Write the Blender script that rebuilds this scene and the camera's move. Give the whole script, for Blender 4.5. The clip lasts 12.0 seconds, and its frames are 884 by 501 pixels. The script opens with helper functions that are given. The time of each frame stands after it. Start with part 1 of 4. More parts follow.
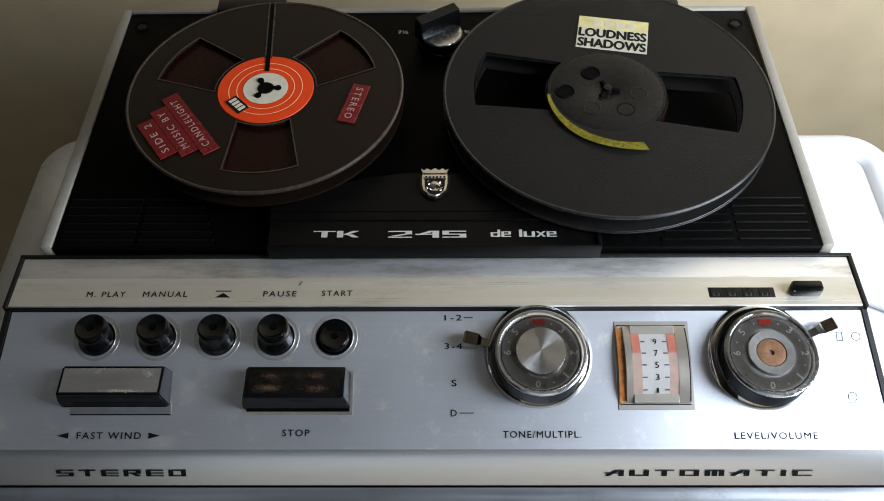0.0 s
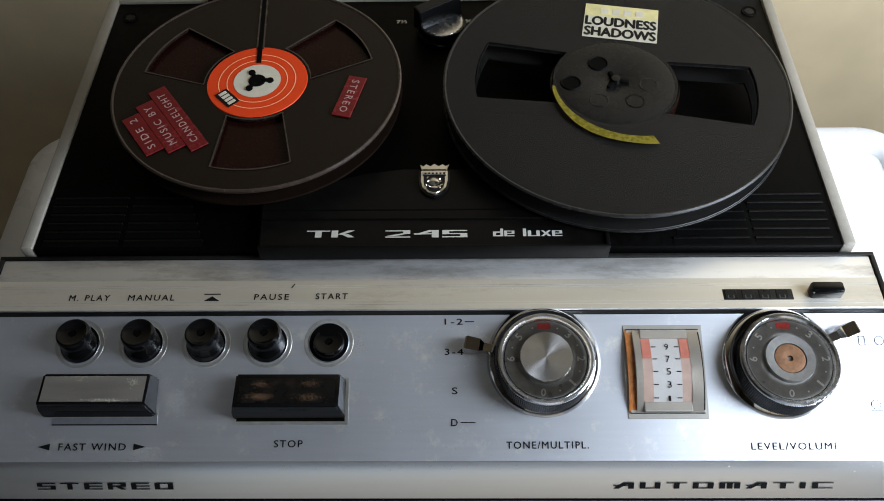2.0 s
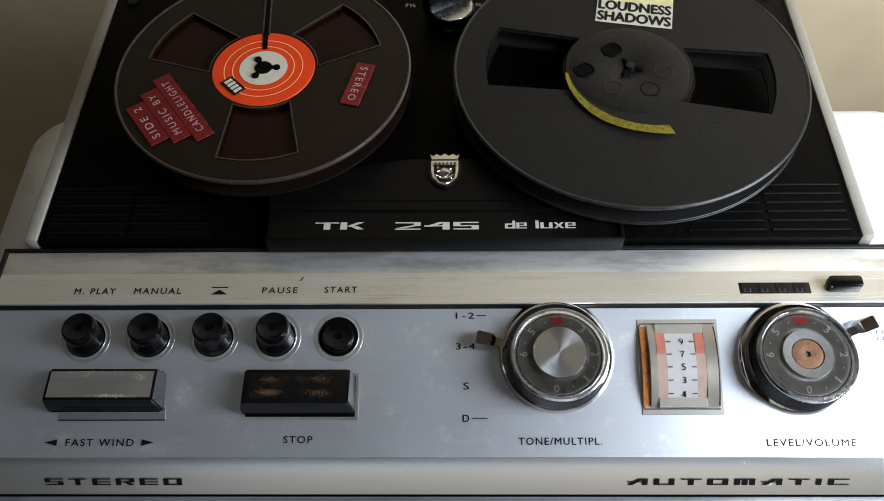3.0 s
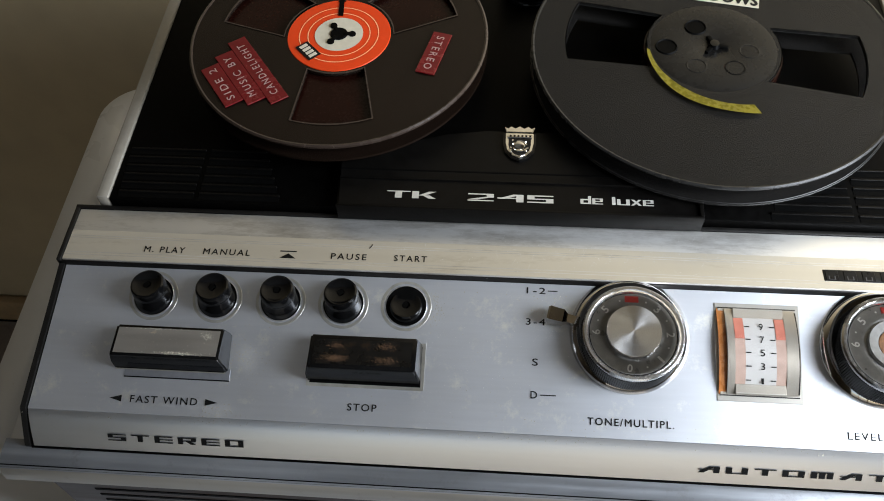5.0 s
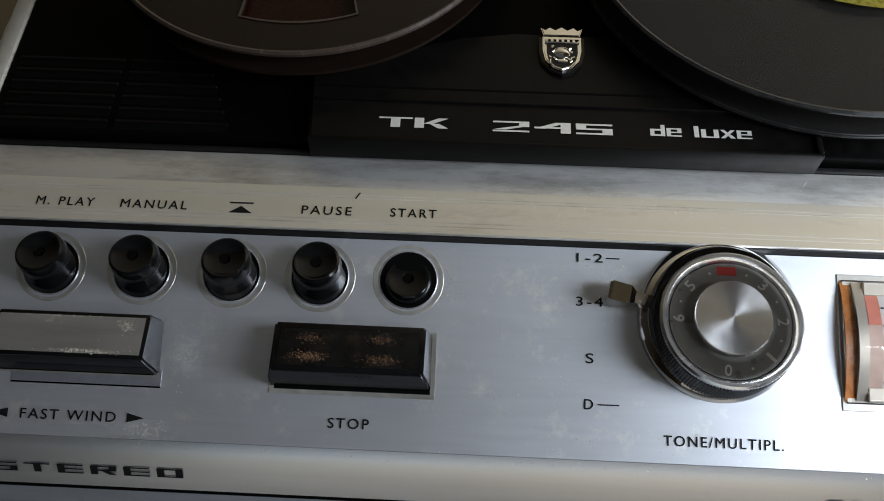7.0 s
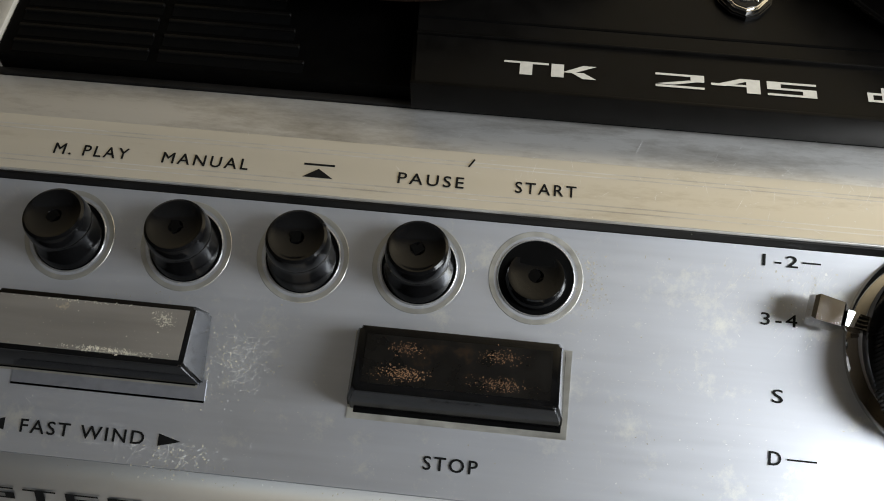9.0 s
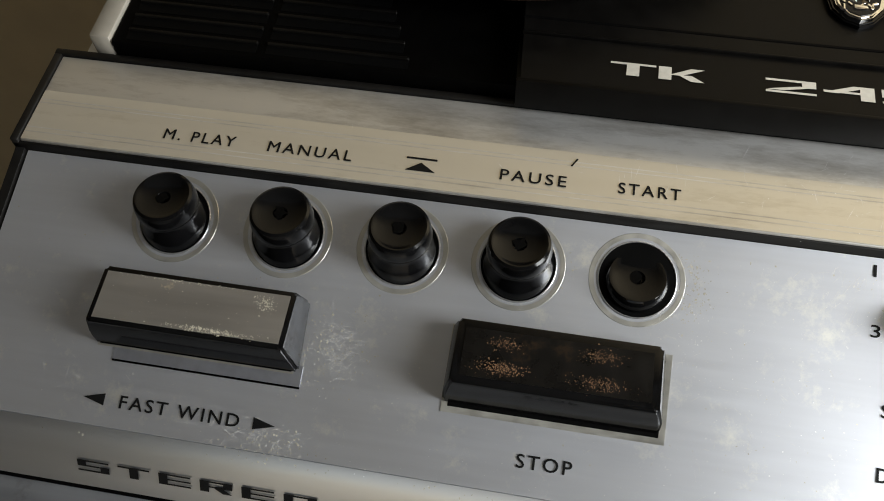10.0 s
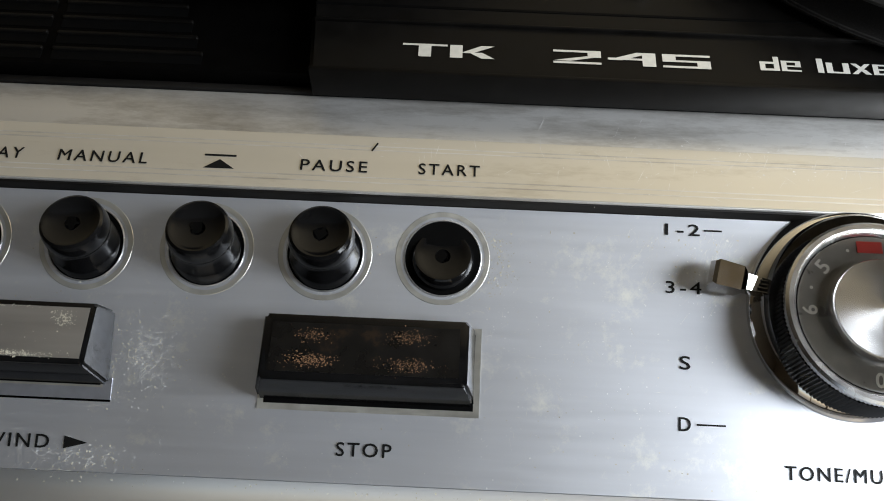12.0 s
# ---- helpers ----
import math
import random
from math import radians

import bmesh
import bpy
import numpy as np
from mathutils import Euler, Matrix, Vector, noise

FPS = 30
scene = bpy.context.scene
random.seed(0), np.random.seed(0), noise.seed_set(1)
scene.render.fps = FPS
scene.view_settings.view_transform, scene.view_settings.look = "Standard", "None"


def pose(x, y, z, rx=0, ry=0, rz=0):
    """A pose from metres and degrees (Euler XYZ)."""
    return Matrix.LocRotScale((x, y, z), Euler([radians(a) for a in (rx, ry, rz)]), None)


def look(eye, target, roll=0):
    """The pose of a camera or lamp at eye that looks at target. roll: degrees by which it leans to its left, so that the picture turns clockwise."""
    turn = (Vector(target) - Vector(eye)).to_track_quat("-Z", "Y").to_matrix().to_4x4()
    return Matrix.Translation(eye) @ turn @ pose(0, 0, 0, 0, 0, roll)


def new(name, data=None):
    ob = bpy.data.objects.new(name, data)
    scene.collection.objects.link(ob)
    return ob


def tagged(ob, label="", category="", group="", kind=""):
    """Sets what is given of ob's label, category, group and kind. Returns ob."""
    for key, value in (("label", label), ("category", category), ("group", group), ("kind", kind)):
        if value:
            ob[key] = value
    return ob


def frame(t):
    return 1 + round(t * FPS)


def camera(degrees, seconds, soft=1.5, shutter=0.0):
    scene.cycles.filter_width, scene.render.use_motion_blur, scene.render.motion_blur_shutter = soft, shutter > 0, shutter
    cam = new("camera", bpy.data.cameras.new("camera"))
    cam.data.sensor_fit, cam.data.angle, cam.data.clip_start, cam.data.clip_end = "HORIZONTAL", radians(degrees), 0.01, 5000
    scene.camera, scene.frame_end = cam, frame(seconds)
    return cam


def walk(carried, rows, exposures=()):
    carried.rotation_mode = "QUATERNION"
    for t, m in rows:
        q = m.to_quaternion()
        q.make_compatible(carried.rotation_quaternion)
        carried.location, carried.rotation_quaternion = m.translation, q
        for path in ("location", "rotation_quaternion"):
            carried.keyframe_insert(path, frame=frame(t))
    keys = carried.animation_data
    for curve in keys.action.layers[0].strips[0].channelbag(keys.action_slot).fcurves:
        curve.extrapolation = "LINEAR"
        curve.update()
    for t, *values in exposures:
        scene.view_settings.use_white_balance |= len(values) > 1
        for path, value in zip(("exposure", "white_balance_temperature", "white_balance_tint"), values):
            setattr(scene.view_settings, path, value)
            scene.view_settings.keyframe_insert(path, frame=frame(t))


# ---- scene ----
cam = camera(54.55, 12.0, 1.0)
PATH = [
    (0.0, (0.0078, 0.0618, 0.4856), (0.0036, 0.2998, 0.1642), -0.98),
    (0.5, (0.0089, 0.0685, 0.4891), (0.0026, 0.3012, 0.1638), -1.49),
    (1.0, (0.0072, 0.0716, 0.4904), (0.0026, 0.3019, 0.1634), -1.12),
    (1.5, (0.0081, 0.0842, 0.4752), (0.0032, 0.3131, 0.1472), -1.22),
    (2.0, (0.0101, 0.0767, 0.4712), (0.0034, 0.3121, 0.1478), -1.65),
    (2.5, (0.0097, 0.0836, 0.4748), (0.0043, 0.3120, 0.1464), -1.70),
    (4.5, (-0.0091, 0.0898, 0.4457), (-0.0330, 0.3130, 0.1146), -3.08),
    (5.0, (-0.0080, 0.0806, 0.4572), (-0.0344, 0.3057, 0.1276), -3.31),
    (5.5, (-0.0024, 0.0649, 0.4700), (-0.0322, 0.2910, 0.1414), -4.51),
    (6.0, (-0.0081, 0.0835, 0.4502), (-0.0361, 0.2972, 0.1133), -4.50),
    (6.5, (-0.0149, 0.1072, 0.4070), (-0.0402, 0.3226, 0.0709), -4.29),
    (7.0, (-0.0294, 0.1460, 0.3736), (-0.0408, 0.3433, 0.0258), -0.62),
    (9.0, (-0.0583, 0.1769, 0.3174), (-0.0803, 0.3664, -0.0341), -0.56),
    (9.5, (-0.0679, 0.1699, 0.3138), (-0.1113, 0.3678, -0.0311), -3.22),
    (10.0, (-0.0692, 0.1693, 0.3137), (-0.1154, 0.3662, -0.0314), -3.84),
    (10.5, (-0.0690, 0.1678, 0.3124), (-0.1148, 0.3658, -0.0321), -3.58),
    (11.0, (-0.0645, 0.1679, 0.3118), (-0.0994, 0.3680, -0.0328), -1.96),
    (11.5, (-0.0542, 0.1725, 0.3136), (-0.0772, 0.3658, -0.0358), -1.52),
    (12.0, (-0.0456, 0.1730, 0.3140), (-0.0489, 0.3672, -0.0357), 1.66),
]
walk(cam, [(t, look(eye, target, roll)) for t, eye, target, roll in PATH],
     [(0.0, -0.32, 6300, 10), (0.5, -0.34, 6300, 10), (1.5, -0.40, 6250, 10), (2.5, -0.36, 6300, 10), (4.5, 0.02, 6600, 10), (6.0, 0.04, 6600, 10), (7.0, -0.42, 6450, 10), (9.0, 0.02, 7000, 10), (9.5, 0.02, 7300, 10), (10.5, 0.06, 7200, 10), (11.5, 0.06, 6850, 10), (12.0, 0.12, 6800, 10)])

# ---- world and light ----
world = bpy.data.worlds.new("world")
scene.world = world
world.use_nodes = True
sky = world.node_tree.nodes.new("ShaderNodeTexSky")
sky.sky_type = "NISHITA"
sky.sun_disc = False
sky.sun_elevation, sky.sun_rotation = radians(35), radians(150)
world.node_tree.links.new(sky.outputs["Color"], world.node_tree.nodes["Background"].inputs["Color"])
world.node_tree.nodes["Background"].inputs["Strength"].default_value = 0.08


def area_lamp(name, eye, target, w, h, watts, color):
    data = bpy.data.lights.new(name, "AREA")
    data.shape, data.size, data.size_y, data.energy, data.color = "RECTANGLE", w, h, watts, color
    ob = new(name, data)
    ob.matrix_world = look(eye, target)
    return ob


area_lamp("near_window_daylight", (0.579, 0.174, 0.45), (0.579 - 0.50, 0.174 + 0.866, 0.45), 0.48, 0.54, 20.5, (0.82, 0.90, 1.0))
area_lamp("far_window_daylight", (0.21, -2.58, 0.33), (0.21, 0.0, 0.33), 2.54, 1.54, 2.6, (0.93, 0.97, 1.0))


# ---- materials ----
def material(name, color, rough=0.5, metal=0.0, vary=0.15, scale=60.0, bump=0.0, fine=0.0, coat=0.0, stretch=(1, 1, 1), alpha=1.0, wear=None, wear_cut=0.62, wear_scale=25.0, rough_vary=0.1, spec=0.5, wear_soft=0.05, wear_stretch=(1, 1, 1)):
    """A surface with variation of tone and gloss at two scales, optional brushed grain, relief and worn flecks."""
    m = bpy.data.materials.new(name)
    m.use_nodes = True
    nt = m.node_tree
    n, l = nt.nodes, nt.links
    b = n["Principled BSDF"]
    tc = n.new("ShaderNodeTexCoord")
    mp = n.new("ShaderNodeMapping")
    mp.inputs["Scale"].default_value = stretch
    l.new(tc.outputs["Object"], mp.inputs["Vector"])
    big = n.new("ShaderNodeTexNoise")
    big.inputs["Scale"].default_value = scale * 0.2
    big.inputs["Detail"].default_value = 4
    small = n.new("ShaderNodeTexNoise")
    small.inputs["Scale"].default_value = scale * 4
    small.inputs["Detail"].default_value = 3
    l.new(tc.outputs["Object"], big.inputs["Vector"])
    l.new(mp.outputs["Vector"], small.inputs["Vector"])
    add = n.new("ShaderNodeMath")
    add.operation = "ADD"
    l.new(big.outputs["Fac"], add.inputs[0])
    l.new(small.outputs["Fac"], add.inputs[1])
    ramp = n.new("ShaderNodeMapRange")
    ramp.inputs["From Min"].default_value, ramp.inputs["From Max"].default_value = 0.7, 1.3
    ramp.inputs["To Min"].default_value, ramp.inputs["To Max"].default_value = 1 - vary, 1 + vary
    l.new(add.outputs[0], ramp.inputs["Value"])
    mul = n.new("ShaderNodeMix")
    mul.data_type, mul.blend_type = "RGBA", "MULTIPLY"
    mul.inputs["Factor"].default_value = 1.0
    mul.inputs["A"].default_value = (*color, 1)
    l.new(ramp.outputs["Result"], mul.inputs["B"])
    out = mul.outputs["Result"]
    if wear:
        wn = n.new("ShaderNodeTexNoise")
        wn.inputs["Scale"].default_value = wear_scale
        wn.inputs["Detail"].default_value = 8
        wn.inputs["Roughness"].default_value = 0.75
        wp = n.new("ShaderNodeMapping")
        wp.inputs["Scale"].default_value = wear_stretch
        l.new(tc.outputs["Object"], wp.inputs["Vector"])
        l.new(wp.outputs["Vector"], wn.inputs["Vector"])
        wr = n.new("ShaderNodeMapRange")
        wr.inputs["From Min"].default_value, wr.inputs["From Max"].default_value = wear_cut, wear_cut + wear_soft
        l.new(wn.outputs["Fac"], wr.inputs["Value"])
        wm = n.new("ShaderNodeMix")
        wm.data_type = "RGBA"
        l.new(wr.outputs["Result"], wm.inputs["Factor"])
        l.new(out, wm.inputs["A"])
        wm.inputs["B"].default_value = (*wear, 1)
        out = wm.outputs["Result"]
    l.new(out, b.inputs["Base Color"])
    rr = n.new("ShaderNodeMapRange")
    rr.inputs["From Min"].default_value, rr.inputs["From Max"].default_value = 0.7, 1.3
    rr.inputs["To Min"].default_value, rr.inputs["To Max"].default_value = max(0.02, rough - rough_vary), min(1, rough + rough_vary)
    l.new(add.outputs[0], rr.inputs["Value"])
    l.new(rr.outputs["Result"], b.inputs["Roughness"])
    b.inputs["Metallic"].default_value = metal
    b.inputs["Specular IOR Level"].default_value = spec
    b.inputs["Coat Weight"].default_value = coat
    b.inputs["Coat Roughness"].default_value = 0.15
    if bump:
        bp = n.new("ShaderNodeBump")
        bp.inputs["Strength"].default_value = bump
        bp.inputs["Distance"].default_value = 0.0004
        l.new(small.outputs["Fac"], bp.inputs["Height"])
        l.new(bp.outputs["Normal"], b.inputs["Normal"])
    if alpha < 1:
        mix = n.new("ShaderNodeMixShader")
        tr = n.new("ShaderNodeBsdfTransparent")
        tr.inputs["Color"].default_value = (*[min(1, 0.35 + c * 2) for c in color], 1)
        mix.inputs["Fac"].default_value = alpha
        l.new(tr.outputs[0], mix.inputs[1])
        l.new(b.outputs[0], mix.inputs[2])
        l.new(mix.outputs[0], n["Material Output"].inputs["Surface"])
    return m


M_PANEL = material("brushed_aluminium_panel", (0.71, 0.73, 0.775), 0.42, 0.88, 0.03, 160, 0.0, stretch=(0.06, 1, 1), wear=(0.90, 0.90, 0.86), wear_cut=0.56, wear_soft=0.14, wear_scale=70, rough_vary=0.02)
panel_b = M_PANEL.node_tree.nodes["Principled BSDF"]
panel_b.inputs["Coat Weight"].default_value = 0.7
panel_b.inputs["Coat IOR"].default_value = 2.0
panel_b.inputs["Coat Roughness"].default_value = 0.04
M_BAND = material("stained_aluminium_band", (0.70, 0.69, 0.67), 0.38, 0.68, 0.08, 26, 0.02, stretch=(0.05, 1, 1), wear=(0.20, 0.17, 0.13), wear_cut=0.465, wear_soft=0.32, wear_scale=60, wear_stretch=(0.22, 1, 1), rough_vary=0.05)
M_BANDLOW = material("yellowed_aluminium_band", (0.64, 0.605, 0.53), 0.38, 0.68, 0.06, 26, 0.02, stretch=(0.05, 1, 1), wear=(0.40, 0.35, 0.27), wear_cut=0.58, wear_soft=0.25, wear_scale=60, wear_stretch=(0.22, 1, 1), rough_vary=0.05)
M_LIP = material("polished_aluminium_lip", (0.78, 0.785, 0.79), 0.33, 0.95, 0.05, 40, 0.015, stretch=(0.05, 1, 1), rough_vary=0.03)
M_RIM = material("scuffed_metal_rim", (0.32, 0.335, 0.36), 0.42, 0.8, 0.22, 60, 0.12, stretch=(0.04, 1, 1), wear=(0.22, 0.22, 0.22), wear_cut=0.56, wear_soft=0.2, wear_scale=60)
M_RIMLOW = material("worn_warm_rim", (0.34, 0.325, 0.295), 0.42, 0.7, 0.15, 60, 0.08, stretch=(0.04, 1, 1), wear=(0.25, 0.23, 0.20), wear_cut=0.56, wear_soft=0.2, wear_scale=60)
M_DECK = material("black_deck_plastic", (0.0016, 0.0015, 0.0014), 0.42, 0.0, 0.3, 60, 0.05, spec=0.03)
M_COVER = material("black_cover_plastic", (0.0030, 0.0027, 0.0024), 0.38, 0.0, 0.25, 60, 0.04, spec=0.10, wear=(0.05, 0.045, 0.035), wear_cut=0.74, wear_scale=60)
M_BLACK = material("gloss_black_plastic", (0.003, 0.003, 0.0032), 0.15, 0.0, 0.3, 80, 0.0, spec=0.24, rough_vary=0.04)
M_EDGE = material("black_edge_trim", (0.006, 0.0055, 0.005), 0.5, 0.0, 0.3, 80, spec=0.25)
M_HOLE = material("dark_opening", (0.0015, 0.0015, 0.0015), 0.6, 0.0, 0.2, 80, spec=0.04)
M_CREAM = material("grey_cream_side_trim", (0.25, 0.23, 0.195), 0.5, 0.1, 0.10, 70, 0.1, wear=(0.20, 0.175, 0.14), wear_cut=0.62, wear_scale=60, wear_soft=0.15)
M_INK = material("black_print", (0.006, 0.006, 0.006), 0.55, 0.0, 0.2, 200, spec=0.12)
M_SILVER_INK = material("silver_print", (0.50, 0.49, 0.45), 0.4, 0.2, 0.1, 200)
M_CHROME = material("chrome", (0.68, 0.67, 0.66), 0.06, 1.0, 0.06, 80, rough_vary=0.03)
M_WORN_CHROME = material("worn_chrome", (0.70, 0.70, 0.70), 0.22, 1.0, 0.12, 160, 0.06, wear=(0.50, 0.48, 0.45), wear_cut=0.60, wear_soft=0.1, wear_scale=260)
M_SPUN = material("spun_aluminium", (0.80, 0.80, 0.81), 0.26, 1.0, 0.06, 60, 0.04, rough_vary=0.06)
M_SPUN_CAP = material("turned_aluminium_cap", (0.86, 0.86, 0.87), 0.24, 1.0, 0.05, 60, 0.05, rough_vary=0.04)
cap_b = M_SPUN_CAP.node_tree.nodes["Principled BSDF"]
cap_t = M_SPUN_CAP.node_tree.nodes.new("ShaderNodeTangent")
cap_t.direction_type, cap_t.axis = "RADIAL", "Z"
cap_b.inputs["Anisotropic"].default_value = 0.85
cap_b.inputs["Anisotropic Rotation"].default_value = 0.0
M_SPUN_CAP.node_tree.links.new(cap_t.outputs[0], cap_b.inputs["Tangent"])
# colour of the reflection painted below the fast wind key
M_KEYREFLECT = material("blue_grey_painted_reflection", (0.50, 0.52, 0.575), 0.36, 0.9, 0.12, 80, rough_vary=0.03)
M_DARKCHROME = material("blackened_chrome", (0.15, 0.148, 0.15), 0.08, 1.0, 0.12, 80, rough_vary=0.03)
M_COLLAR = material("dull_grey_collar", (0.17, 0.165, 0.155), 0.35, 0.3, 0.2, 120)
M_DIMPRINT = material("dim_counter_print", (0.05, 0.05, 0.053), 0.5, 0.0, 0.1, 200)
M_GLUE = material("yellowed_lacquer_outline", (0.60, 0.59, 0.54), 0.38, 0.88, 0.12, 80)
M_KEYMETAL = material("worn_grey_key_inlay", (0.27, 0.255, 0.235), 0.38, 0.6, 0.15, 60, 0.15, stretch=(0.1, 1, 1), wear=(0.60, 0.50, 0.36), wear_cut=0.63, wear_soft=0.08, wear_scale=110)
M_KEYWORN = material("worn_black_key_inlay", (0.005, 0.0046, 0.0042), 0.3, 0.0, 0.3, 60, 0.1, spec=0.2, wear=(0.016, 0.010, 0.006), wear_cut=0.6, wear_scale=60)
M_DIAL = material("grey_dial", (0.25, 0.247, 0.236), 0.35, 0.3, 0.2, 80)
M_DIALPRINT = material("pale_dial_print", (0.75, 0.75, 0.72), 0.5, 0.0, 0.1, 200)
M_RED = material("red_dial_mark", (0.62, 0.05, 0.04), 0.45, 0.0, 0.15, 200)
M_RUST = material("corroded_copper_disc", (0.17, 0.080, 0.035), 0.55, 0.3, 0.35, 160, 0.4, wear=(0.09, 0.045, 0.025), wear_cut=0.52, wear_soft=0.15, wear_scale=220)
M_SCALE = material("white_meter_scale", (0.52, 0.52, 0.52), 0.4, 0.0, 0.04, 60)
M_SCALERED = material("salmon_meter_zone", (0.56, 0.20, 0.15), 0.4, 0.0, 0.15, 60)
M_SCALEPALE = material("pale_pink_meter_zone", (0.48, 0.35, 0.30), 0.4, 0.0, 0.12, 60)
M_AMBER = material("amber_plastic", (0.36, 0.13, 0.035), 0.25, 0.0, 0.3, 80, coat=0.4)
M_BEIGE_METAL = material("pale_brushed_metal", (0.47, 0.445, 0.40), 0.34, 0.6, 0.03, 60, 0.0, rough_vary=0.02)
M_REEL_L = material("brown_smoke_flange", (0.0100, 0.0060, 0.0042), 0.22, 0.0, 0.12, 30, 0.015, spec=0.20, alpha=0.80, rough_vary=0.05)
M_REEL_R = material("grey_smoke_flange", (0.0140, 0.0131, 0.0123), 0.30, 0.0, 0.15, 30, 0.01, alpha=0.72, spec=0.14, wear=(0.020, 0.019, 0.018), wear_cut=0.6, wear_scale=14, rough_vary=0.08)
M_REELRIM_L = material("pale_brown_rim", (0.034, 0.024, 0.019), 0.22, 0.0, 0.15, 60, spec=0.35)
M_REELRIM_R = material("grey_rim", (0.016, 0.0155, 0.015), 0.3, 0.0, 0.15, 60, spec=0.25)
M_HUB_R = material("dark_hub_plastic", (0.0075, 0.0072, 0.0070), 0.28, 0.0, 0.2, 60, spec=0.15)
M_TAPE = material("brown_magnetic_tape", (0.011, 0.0030, 0.0020), 0.25, 0.0, 0.2, 200, 0.03, spec=0.10)
M_ORANGE = material("orange_paper_label", (0.62, 0.045, 0.005), 0.55, 0.0, 0.06, 80, spec=0.25)
M_ORANGE_LINE = material("pale_orange_ring", (0.85, 0.40, 0.20), 0.55, 0.0, 0.06, 80)
M_CREAMPAPER = material("cream_paper", (0.52, 0.48, 0.38), 0.6, 0.0, 0.08, 80)
M_REDTAPE = material("red_embossed_tape", (0.115, 0.005, 0.007), 0.25, 0.0, 0.2, 60, spec=0.3)
M_EMBOSS = material("whitened_embossing", (0.36, 0.22, 0.21), 0.6, 0.0, 0.2, 300)
M_PAPER = material("handwritten_paper", (0.44, 0.41, 0.32), 0.6, 0.0, 0.12, 80)
M_YELLOWPAPER = material("faded_yellow_paper", (0.50, 0.44, 0.20), 0.6, 0.0, 0.2, 50)
M_LEADER = material("yellow_leader_tape", (0.26, 0.21, 0.012), 0.28, 0.0, 0.35, 120, wear=(0.16, 0.13, 0.02), wear_cut=0.5, wear_soft=0.25, wear_scale=90)
M_FRONT = material("dark_brown_front", (0.030, 0.018, 0.013), 0.5, 0.0, 0.3, 60, 0.2, stretch=(0.1, 1, 1))
M_TABLE = material("white_plastic_table", (0.60, 0.61, 0.635), 0.35, 0.0, 0.03, 10)
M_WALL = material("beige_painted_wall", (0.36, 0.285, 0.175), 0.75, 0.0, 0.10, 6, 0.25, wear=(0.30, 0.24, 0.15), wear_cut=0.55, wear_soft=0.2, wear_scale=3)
# walls out of view, coloured darker so that they bounce less light
M_WALL_DIM = material("low_bounce_unseen_wall", (0.20, 0.17, 0.13), 0.8, 0.0, 0.12, 6, 0.2)
M_SKIRT = material("brown_skirting", (0.30, 0.20, 0.10), 0.6, 0.0, 0.25, 20)
M_TILE = material("pale_floor_tile", (0.66, 0.62, 0.55), 0.35, 0.0, 0.06, 10)
M_GROUT = material("dark_grout", (0.18, 0.15, 0.12), 0.9, 0.0, 0.2, 60)
M_CEIL = material("white_ceiling", (0.70, 0.72, 0.755), 0.9, 0.0, 0.04, 5)
M_CABLE = material("grey_cable", (0.45, 0.45, 0.44), 0.45, 0.0, 0.1, 60)
M_GLASS = bpy.data.materials.new("clear_plastic")
M_GLASS.use_nodes = True
gn, gl = M_GLASS.node_tree.nodes, M_GLASS.node_tree.links
g_mix, g_tr, g_gl, g_fr = gn.new("ShaderNodeMixShader"), gn.new("ShaderNodeBsdfTransparent"), gn.new("ShaderNodeBsdfGlossy"), gn.new("ShaderNodeFresnel")
g_fr.inputs["IOR"].default_value = 1.45
g_gl.inputs["Roughness"].default_value = 0.06
g_tr.inputs["Color"].default_value = (0.84, 0.81, 0.77, 1)
gl.new(g_fr.outputs[0], g_mix.inputs[0])
gl.new(g_tr.outputs[0], g_mix.inputs[1])
gl.new(g_gl.outputs[0], g_mix.inputs[2])
gl.new(g_mix.outputs[0], gn["Material Output"].inputs["Surface"])


# ---- mesh helpers ----
def part(name, bm, mat, parent=None, label="", m=None, smooth=True):
    me = bpy.data.meshes.new(name)
    if m is not None:
        bmesh.ops.transform(bm, matrix=m, verts=bm.verts)
    bmesh.ops.recalc_face_normals(bm, faces=bm.faces)
    bm.to_mesh(me)
    bm.free()
    me.materials.append(mat)
    ob = new(name, me)
    if smooth:
        me.set_sharp_from_angle(angle=radians(35))
        for f in me.polygons:
            f.use_smooth = True
    if parent is not None:
        ob.parent = parent
    if label:
        ob["label"] = label
    return ob


def empty(name, x, y, z):
    ob = new(name)
    ob.empty_display_size = 0.02
    ob.location = (x, y, z)
    bpy.context.view_layer.update()
    return ob


def at(parent):
    """Takes meshes in world places into the space of a parent."""
    return Matrix.Translation(-Vector(parent.location))


def box(x0, x1, y0, y1, z0, z1, bevel=0.0, seg=2):
    bm = bmesh.new()
    bmesh.ops.create_cube(bm, size=1)
    for v in bm.verts:
        v.co = Vector(((x0 + x1) / 2 + v.co.x * (x1 - x0), (y0 + y1) / 2 + v.co.y * (y1 - y0), (z0 + z1) / 2 + v.co.z * (z1 - z0)))
    if bevel:
        bmesh.ops.bevel(bm, geom=bm.edges[:], offset=bevel, segments=seg, affect="EDGES", profile=0.5)
    return bm


